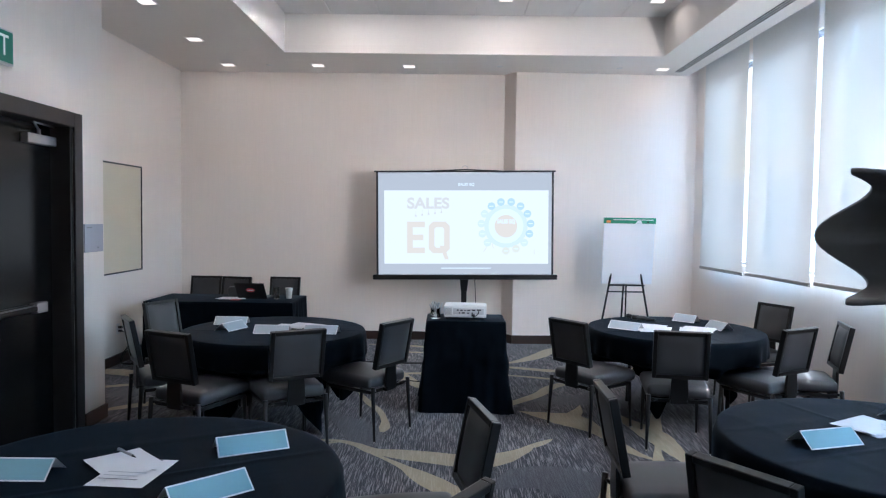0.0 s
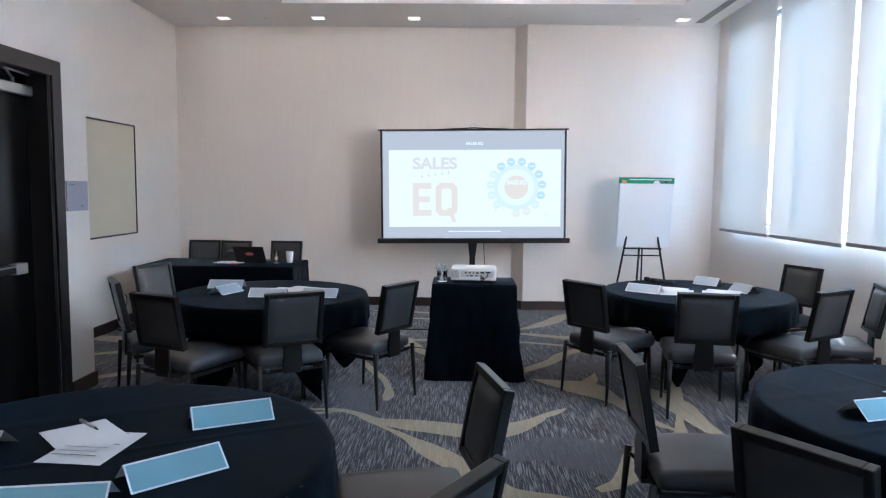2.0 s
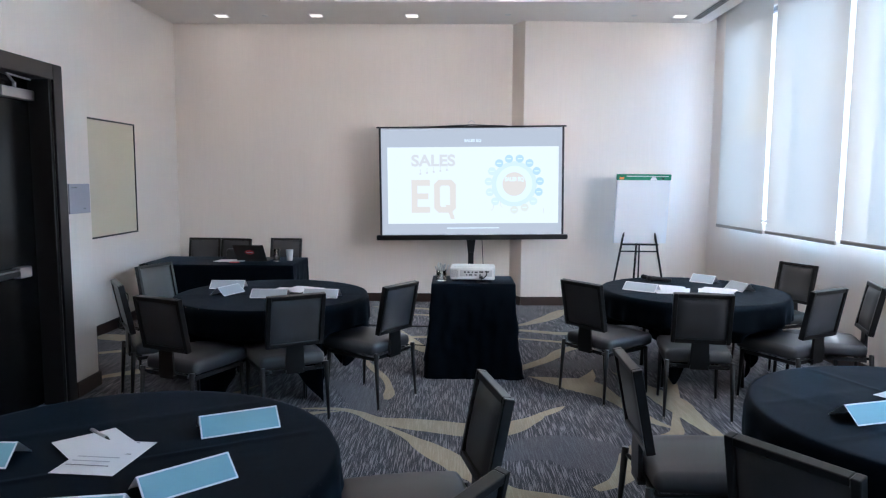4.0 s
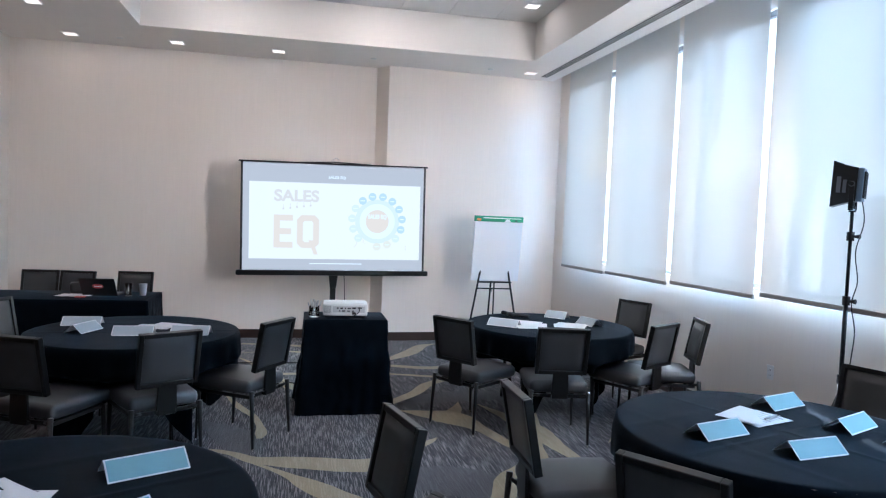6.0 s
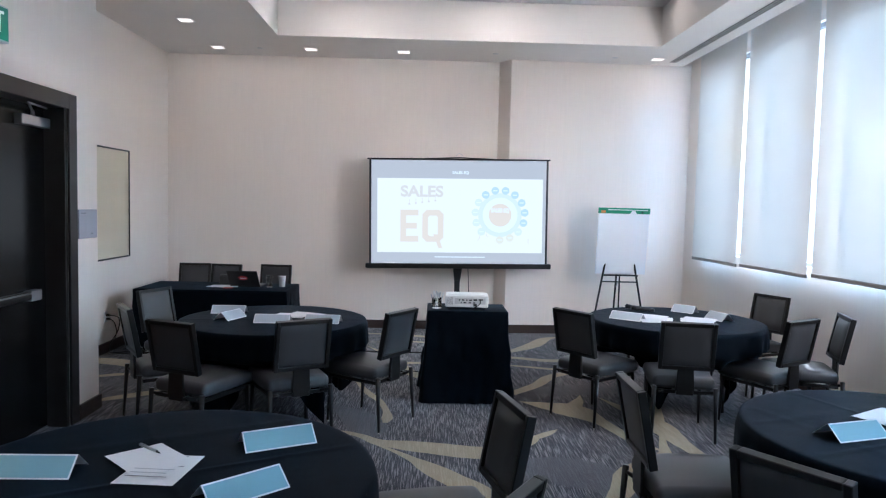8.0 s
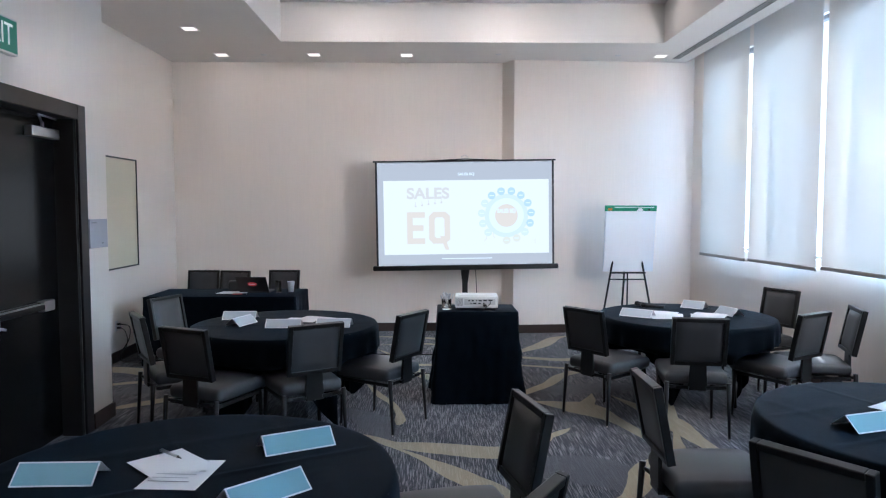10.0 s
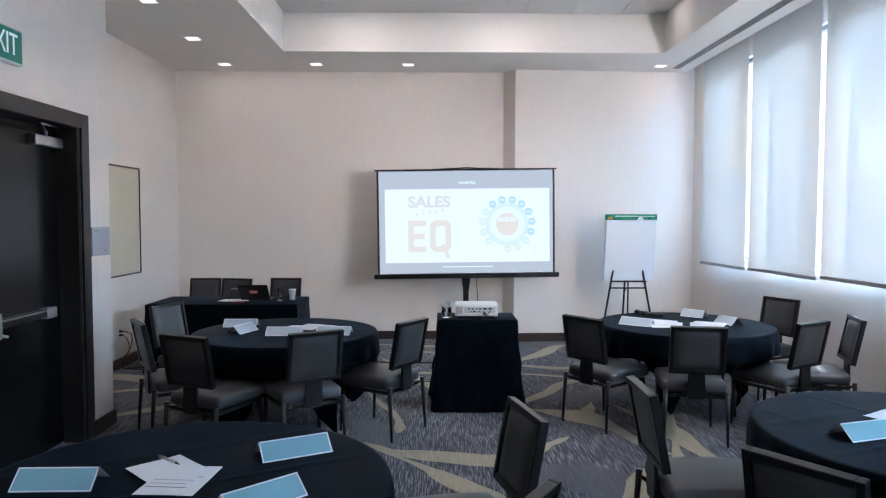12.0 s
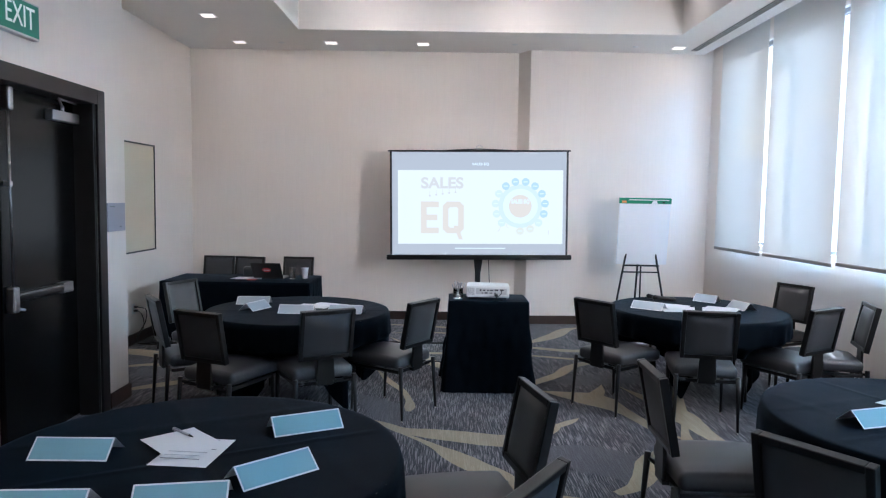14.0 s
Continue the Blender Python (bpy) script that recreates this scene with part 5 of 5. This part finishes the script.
pr = thing("projector", "white data projector with connection ports on the cart", "projector", m=pose(0.322, 6.22, CT + 0.006, 0, 0, -3) @ Matrix.Diagonal((1.08, 1.08, 1.08, 1)))
part("body", boxed(-0.178, 0.178, -0.12, 0.12, 0.014, 0.112, 0.012, 3), WHITEPLASTIC, pr)
part("top_panel", boxed(-0.15, 0.15, -0.09, 0.09, 0.112, 0.116, 0.003), WHITEPLASTIC, pr)
part("port_panel", boxed(-0.10, 0.155, -0.1225, -0.12, 0.042, 0.092), mat("pale_grey_plastic", (0.5, 0.5, 0.5), 0.5), pr, "pale grey port panel")
for k, (x, z, w, h) in enumerate(((-0.06, 0.076, 0.014, 0.012), (-0.03, 0.076, 0.02, 0.010), (0.0, 0.076, 0.012, 0.010), (0.03, 0.076, 0.026, 0.010), (0.07, 0.078, 0.03, 0.012), (0.115, 0.08, 0.035, 0.010),
                                  (-0.045, 0.054, 0.010, 0.010), (-0.015, 0.054, 0.024, 0.010), (0.025, 0.054, 0.02, 0.008), (0.06, 0.054, 0.012, 0.010))):
    part("port", boxed(x - w / 2, x + w / 2, -0.1235, -0.1224, z - h / 2, z + h / 2), DARKVOID, pr, "black socket")
for k in range(7):
    part("vent_slit", boxed(-0.165 + 0.008 * k, -0.161 + 0.008 * k, -0.1212, -0.1198, 0.035, 0.095), mat("vent_grey", (0.25, 0.25, 0.25), 0.6), pr)
for x in (-0.15, 0.15):
    for y in (-0.09, 0.09):
        part("foot", rodded((x, y, 0), (x, y, 0.016), 0.012), BLACKPLASTIC, pr)
part("lens_ring", rodded((-0.08, 0.115, 0.065), (-0.08, 0.135, 0.065), 0.032), BLACKPLASTIC, pr)
cb = thing("projector_cable", "black video cable plugged into the projector", "cable", m=pose(-0.003, -0.15, 0.021))
part("plug", boxed(0.375, 0.405, 6.175, 6.235, 0.825, 0.845, 0.004), BLACKPLASTIC, cb)
part("cord", tube(bmesh.new(), [(0.44, 6.236, 0.868), (0.435, 6.20, 0.85), (0.41, 6.18, 0.83), (0.385, 6.17, 0.815), (0.36, 6.165, 0.797), (0.45, 6.15, 0.795)], 0.005), BLACKPLASTIC, cb)

jar = thing("marker_jar", "clear glass jar full of pale pens and markers", "jar", m=pose(0.050, 6.13, CT + 0.005) @ Matrix.Diagonal((0.9, 0.9, 0.95, 1)))
bm = bmesh.new()
lathe(bm, [(0.001, 0.0), (0.048, 0.001), (0.05, 0.01), (0.05, 0.10), (0.047, 0.10), (0.047, 0.012), (0.001, 0.01)], 28)
part("glass", bm, JARGLASS, jar, "clear glass tumbler", True)
rng = random.Random(5)
for k in range(17):
    a, r = rng.uniform(0, 6.28), rng.uniform(0.008, 0.036)
    a2 = a + rng.uniform(-0.5, 0.5)
    lean = rng.uniform(0.03, 0.06)
    p = (0.7 * r * math.cos(a), 0.7 * r * math.sin(a), 0.014)
    q = (r * math.cos(a) + lean * 0.6 * math.cos(a2), r * math.sin(a) + lean * 0.6 * math.sin(a2), rng.uniform(0.125, 0.165))
    pen = part("marker", rodded(p, q, 0.0055, 0.0055, 8), WHITEPLASTIC if k % 3 else STEEL, jar)
    d = (Vector(q) - Vector(p)).normalized()
    part("cap", rodded(Vector(q) - d * 0.03, Vector(q) + d * 0.004, 0.0065, 0.006, 8), (WHITEPLASTIC, STEEL, LIGHTINK)[k % 3], pen, "marker cap")

# ---- tent cards, papers, pens ----


def tent_card(x, y, z, turn, width=0.285, depth=0.095, tilt=41, label="pale blue folded name card with a white border", group="name cards", material=None):
    """A folded card: a blue face with a white border in front, a plain flap behind."""
    t = thing("name_card", label, "name card", group, m=pose(x, y, z, 0, 0, turn))
    s, c = math.sin(radians(tilt)), math.cos(radians(tilt))
    hgt, run = depth * s, depth * c
    face = pose(0, -run, 0, tilt, 0, 0)
    back = pose(0, run, 0, 180 - tilt, 0, 0)
    part("front_face", boxed(-width / 2, width / 2, 0, depth, -0.0006, 0), WHITEPAPER, t, "white card border", m=face)
    part("colour_field", boxed(-width / 2 + 0.006, width / 2 - 0.006, 0.006, depth - 0.006, 0.0, 0.0006), material or CARDBLUE, t, "pale blue printed field", m=face)
    part("back_flap", boxed(-width / 2, width / 2, 0, depth, 0, 0.0006), WHITEPAPER, t, m=back)
    return t


ZT = TH + 0.0062
GREYCARD = mat("pale_grey_card", (0.40, 0.45, 0.50), 0.6, grain=0.04, scale=200)
CARDS = {
    "near_left": [(-0.64, 2.766, 27), (-0.655, 2.285, 43), (-1.411, 2.437, 1), (-0.878, 2.06, 10), (-1.277, 1.995, 4)],
    "near_right": [(1.838, 2.967, 17), (2.505, 3.398, 20), (2.605, 3.0, 24), (2.112, 2.685, 8.5), (2.715, 2.755, 24)],
    "far_left": [(-1.75, 5.99, 2), (-1.28, 5.563, 0), (-0.88, 5.594, -6)],
    "far_right": [(1.75, 6.06, -38)],
}
for k, rows in CARDS.items():
    for x, y, a in rows:
        tent_card(x, y, ZT, a, material=GREYCARD if k.startswith("far") else None, label="pale grey-blue folded name card with a white border" if k.startswith("far") else "pale blue folded name card with a white border")
tent_card(-1.66, 5.70, ZT, 70, width=0.26, material=GREYCARD, label="grey-white folded name card seen end on", tilt=42)
tent_card(2.45, 6.55, ZT, -45, width=0.22, material=GREYCARD, label="grey-white folded name card turned to the window", tilt=46)
tent_card(2.60, 6.12, ZT, -75, width=0.24, material=GREYCARD, label="grey-white folded name card turned sideways", tilt=46)


def paper_pile(x, y, z, turns, label, size=(0.216, 0.279), lines=0):
    p = thing("papers", label, "papers", "loose papers on the tables", m=pose(x, y, z))
    rng = random.Random(int(1000 * abs(x * y)))
    for i, (dx, dy, a) in enumerate(turns):
        bm = bmesh.new()
        nx, ny = 6, 8
        amp, ph = rng.uniform(0.002, 0.005), rng.uniform(0, 6)
        g = [[bm.verts.new((size[0] * (u / nx - 0.5), size[1] * (w / ny - 0.5), 0.0008 + 0.0062 * i + amp * (0.5 + 0.5 * math.sin(ph + u * 0.7 + w * 0.5)) * (1 if i else 0.4))) for w in range(ny + 1)] for u in range(nx + 1)]
        for u in range(nx):
            for w in range(ny):
                bm.faces.new((g[u][w], g[u + 1][w], g[u + 1][w + 1], g[u][w + 1]))
        sheet = part("sheet", bm, WHITEPAPER, p, smooth=True, m=pose(dx, dy, 0, 0, 0, a))
        if i < lines:
            for k in range(7):
                zz = 0.0082 + 0.0062 * i
                w = rng.uniform(0.05, 0.085)
                part("print_bar", boxed(-0.085, -0.085 + 2 * w, 0.11 - 0.033 * k, 0.116 - 0.033 * k, zz, zz + 0.0003), LIGHTINK if k % 3 else GREYINK, sheet)
    return p


paper_pile(-1.0, 2.47, ZT, [(0.005, 0.0, -4.5), (-0.06, 0.075, 46)], "two overlapping printed sheets on a black cloth", lines=1)
paper_pile(2.19, 3.19, ZT, [(0.02, -0.015, 108), (-0.015, 0.015, 119)], "overlapping white printed sheets on a dark cloth", lines=1)
paper_pile(-1.20, 5.88, ZT, [(0, 0, 80), (0.12, 0.02, 70)], "white sheets on the far table")
paper_pile(1.98, 5.98, ZT, [(0, 0, 85), (0.03, 0.08, 70), (0.0, 0.15, 60)], "fanned pile of white sheets on a black cloth")
paper_pile(2.36, 6.02, ZT, [(0, 0, 70), (0.04, 0.04, 58)], "white sheets beside a name card")
paper_pile(-2.35, 7.80, ZT, [(0, 0, 82), (0.05, -0.03, 100)], "white sheets on the head table")
rb = thing("red_folder", "small red booklet lying on the head table", "booklet", m=pose(-2.24, 7.66, TH + 0.0075, 0, 0, 10))
part("cover", boxed(-0.05, 0.05, -0.04, 0.04, 0, 0.006, 0.001), RED, rb)


def ballpoint(x, y, z, turn, label):
    p = thing("ballpoint_pen", label, "pen", "pens", m=pose(x, y, z, 0, 0, turn))
    part("barrel", rodded((-0.07, 0, 0.006), (0.045, 0, 0.006), 0.0055, 0.0055, 10), STEEL, p, "silver barrel", True)
    part("tip", rodded((0.045, 0, 0.006), (0.07, 0, 0.004), 0.005, 0.0012, 10), BLACKPLASTIC, p, "black tip", True)
    part("clip", boxed(-0.065, -0.02, -0.0015, 0.0015, 0.0115, 0.0135), STEEL, p)


ballpoint(-1.09, 2.62, ZT + 0.0145, -38, "silver ballpoint pen lying on the sheets")
ballpoint(2.26, 3.13, ZT + 0.0145, 25, "silver ballpoint pen lying on white sheets")

# ---- microphones on the far right table ----
for dx, dy, a in ((0, 0, -30), (0.03, -0.10, -24)):
    mic = thing("wireless_microphone", "black handheld wireless microphone lying on the cloth", "microphone", "microphones", m=pose(1.97 + dx, 6.66 + dy, ZT + 0.022, 0, 0, a))
    part("handle", rodded((-0.02, 0, 0), (0.15, 0, -0.004), 0.019, 0.015, 14), BLACKPLASTIC, mic, smooth=True)
    bm = bmesh.new()
    bmesh.ops.create_icosphere(bm, subdivisions=2, radius=0.024, matrix=Matrix.Translation((-0.045, 0, 0.003)))
    part("grille", bm, BLACKMETAL, mic, "mesh head", True)
    part("collar", rodded((-0.03, 0, 0.001), (-0.015, 0, 0), 0.023, 0.02, 14), BLACKMETAL, mic, smooth=True)

# ---- head table things ----
lt = thing("laptop", "open black laptop with a red sticker on its lid", "laptop", m=pose(-2.08, 7.90, TH + 0.0065, 0, 0, 178))
part("base", boxed(-0.17, 0.17, -0.12, 0.12, 0, 0.018, 0.004), BLACKPLASTIC, lt)
lid = part("lid", boxed(-0.17, 0.17, -0.006, 0.0, 0, 0.225, 0.003), BLACKPLASTIC, lt, "black lid", m=pose(0, 0.12, 0.018, -38, 0, 0) @ pose(0, 0.006, 0))
bm = bmesh.new()
bmesh.ops.create_circle(bm, cap_ends=True, segments=18, radius=0.040, matrix=pose(0.0, 0.0012, 0.12, 90, 0, 0) @ Matrix.Diagonal((1.3, 0.8, 1, 1)))
part("sticker", bm, RED, lid, "red sticker")
part("sticker_bar", boxed(-0.034, 0.034, 0.0013, 0.0018, 0.112, 0.124), WHITEPAPER, lid, "white stripe across the sticker")
bag = thing("black_bag", "small soft black bag beside the laptop", "bag", m=pose(-2.30, 7.98, TH + 0.006, 0, 0, 12))
bm = bmesh.new()
box(bm, -0.13, 0.13, -0.06, 0.06, 0, 0.12, 0.035, 3)
for v in bm.verts:
    v.co += 0.012 * Vector((noise.noise(v.co * 12), noise.noise(v.co * 12 + Vector((5, 0, 0))), 0))
part("body", bm, CHARCOAL, bag, smooth=True)
cup = thing("water_glass", "clear glass of water on the head table", "glass", m=pose(-1.815, 7.80, TH + 0.006))
part("glass", lathe(bmesh.new(), [(0.001, 0), (0.030, 0.001), (0.032, 0.008), (0.039, 0.135), (0.037, 0.135), (0.030, 0.012), (0.001, 0.01)], 24), JARGLASS, cup, smooth=True)
cup = thing("paper_cup", "white paper cup on the head table", "cup", m=pose(-1.69, 7.88, TH + 0.006))
part("cup_wall", lathe(bmesh.new(), [(0.001, 0.004), (0.028, 0.004), (0.028, 0), (0.030, 0), (0.041, 0.118), (0.043, 0.12), (0.041, 0.122), (0.038, 0.118), (0.028, 0.01), (0.001, 0.008)], 24), WHITEPAPER, cup, smooth=True)

# ---- video light on a stand by the window ----
LX, LY = 3.475, 4.02
ls = thing("video_light", "dark LED video light panel on a tall black light stand", "light stand", m=pose(LX, LY, 0))
for z0, z1, r in ((0.12, 0.75, 0.0175), (0.72, 1.28, 0.0145), (1.25, 1.93, 0.0115)):
    part("pole", rodded((0, 0, z0), (0, 0, z1), r), BLACKMETAL, ls, "telescopic black pole", True)
for z in (0.74, 1.27, 1.70):
    col = part("collar", rodded((0, 0, z - 0.03), (0, 0, z + 0.03), 0.024), BLACKPLASTIC, ls)
    part("knob", rodded((0, -0.02, z), (0.02, -0.06, z), 0.006, 0.017), BLACKPLASTIC, col)
for a in (80, 200, 320):
    c, s = math.cos(radians(a)), math.sin(radians(a))
    leg = part("leg", rodded((0.02 * c, 0.02 * s, 0.62), (0.33 * c, 0.33 * s, 0.02), 0.011), BLACKMETAL, ls)
    part("rubber_foot", rodded((0.33 * c, 0.33 * s, 0.0), (0.33 * c, 0.33 * s, 0.035), 0.014), CHARCOAL, leg)
    part("strut", rodded((0.02 * c, 0.02 * s, 0.22), (0.20 * c, 0.20 * s, 0.265), 0.007), BLACKMETAL, ls)
H = pose(0, 0, 2.04, 0, 0, -48) @ pose(0, 0, 0, 0, 2, 0) @ Matrix.Diagonal((0.80, 0.85, 0.95, 1))
bm = bmesh.new()                       # shallow flared hood, open towards the room
for x, hy, hz in ((-0.15, 0.106, 0.160), (-0.05, 0.10, 0.130), (0.03, 0.10, 0.115)):
    for y, z in ((-hy, -hz), (hy, -hz), (hy, hz), (-hy, hz)):
        bm.verts.new((x, y, z))
bm.verts.ensure_lookup_table()
for r in range(2):
    for k in range(4):
        bm.faces.new((bm.verts[4 * r + k], bm.verts[4 * r + (k + 1) % 4], bm.verts[4 * r + 4 + (k + 1) % 4], bm.verts[4 * r + 4 + k]))
bm.faces.new([bm.verts[8 + k] for k in range(4)])
bmesh.ops.recalc_face_normals(bm, faces=bm.faces)
hood = part("hood", bm, BLACKPLASTIC, ls, "flared black fabric hood", m=H)
part("print_bar", boxed(-0.115, -0.085, -0.112, -0.104, -0.06, 0.05), GREYINK, hood)
part("print_bar", boxed(-0.070, -0.045, -0.110, -0.102, -0.06, 0.03), GREYINK, hood)
part("diffuser", boxed(-0.05, -0.045, -0.098, 0.098, -0.102, 0.102), LEDFACE, ls, "glowing white diffuser sheet", m=H)
area_lamp("video_light_lamp", pose(LX, LY, 0) @ H @ pose(-0.075, 0, 0, 0, 90, 0), 0.19, 0.15, 56, (1.0, 0.80, 0.63), 130)
part("panel_back", boxed(0.03, 0.075, -0.11, 0.11, -0.115, 0.115, 0.008), PALEBLUESTAND, ls, "blue-grey finned metal back", m=H)
for k in range(6):
    part("fin", boxed(0.075, 0.088, -0.095 + 0.036 * k, -0.083 + 0.036 * k, -0.09, 0.09), BLACKPLASTIC, ls, m=H)
bm = bmesh.new()
box(bm, 0.02, 0.05, -0.135, -0.125, -0.16, 0.02, 0.003)
box(bm, 0.02, 0.05, 0.125, 0.135, -0.16, 0.02, 0.003)
box(bm, 0.02, 0.05, -0.135, 0.135, -0.17, -0.16, 0.003)
part("yoke", bm, BLACKMETAL, ls, m=pose(0, 0, 2.04, 0, 0, -48) @ pose(-0.035, 0, 0))
for s in (-1, 1):
    part("tilt_knob", rodded((0, s * 0.135, 0), (0, s * 0.165, 0), 0.018, 0.014), BLACKPLASTIC, ls, m=pose(0, 0, 2.04, 0, 0, -48))
part("mount", rodded((0, 0, 1.86), (0, 0, 1.90), 0.022), BLACKPLASTIC, ls)
part("cable", tube(bmesh.new(), [(0.06, 0, 1.98), (0.07, -0.03, 1.8), (0.025, -0.025, 1.6), (0.05, -0.03, 1.4), (0.02, -0.025, 1.25), (0.055, -0.03, 1.05), (0.03, -0.03, 0.75), (0.06, -0.02, 0.4), (0.1, 0.0, 0.01)], 0.004), BLACKPLASTIC, ls, "thin black power cable")

# ---- a second camera on a tripod, close by the way ----
vc = thing("video_camera", "dark camera with a petal lens hood on a black tripod", "camera", m=pose(0.488, 0.405, 0))
bm = bmesh.new()
n = 64
rings = []
AX, RH = 1.717, 0.0405
for r_out in (RH, RH - 0.003):
    for end in (0, 1):
        ring = []
        for k in range(n):
            a = 2 * math.pi * k / n
            tip = -0.045 - 0.015 * math.cos(4 * a)
            x = tip if end == 0 else 0.045
            rr = r_out * (1.08 if end == 0 else 0.92)
            ring.append(bm.verts.new((x, rr * math.cos(a), AX + rr * math.sin(a))))
        rings.append(ring)
for p, q in ((0, 1), (2, 3), (0, 2)):
    for k in range(n):
        bm.faces.new((rings[p][k], rings[p][(k + 1) % n], rings[q][(k + 1) % n], rings[q][k]))
bmesh.ops.recalc_face_normals(bm, faces=bm.faces)
part("lens_hood", bm, mat("hood_plastic", (0.15, 0.152, 0.155), 0.5, grain=0.1, scale=200), vc, "charcoal petal-shaped lens hood", True)
part("lens_barrel", rodded((0.02, 0, AX), (0.15, 0, AX), 0.036, 0.036, 32), BLACKPLASTIC, vc, smooth=True)
part("focus_ring", rodded((0.075, 0, AX), (0.105, 0, AX), 0.0385, 0.0385, 32), CHARCOAL, vc)
part("body", boxed(0.15, 0.22, -0.068, 0.068, AX - 0.055, AX + 0.045, 0.012, 3), BLACKPLASTIC, vc)
part("viewfinder", boxed(0.155, 0.225, -0.03, 0.03, AX + 0.045, AX + 0.068, 0.008), BLACKPLASTIC, vc)
part("head_plate", boxed(0.13, 0.24, -0.03, 0.03, AX - 0.085, AX - 0.055, 0.005), BLACKMETAL, vc)
part("centre_column", rodded((0.185, 0, 0.85), (0.185, 0, AX - 0.085), 0.016), BLACKMETAL, vc)
part("tripod_spider", rodded((0.185, 0, 1.30), (0.185, 0, 1.36), 0.04), BLACKMETAL, vc)
for a in (30, 150, 270):
    c, s = math.cos(radians(a)), math.sin(radians(a))
    leg = part("tripod_leg", rodded((0.185 + 0.03 * c, 0.03 * s, 1.33), (0.185 + 0.42 * c, 0.42 * s, 0.02), 0.015, 0.011), BLACKMETAL, vc)
    part("rubber_foot", rodded((0.185 + 0.42 * c, 0.42 * s, 0.0), (0.185 + 0.42 * c, 0.42 * s, 0.03), 0.014), CHARCOAL, leg)
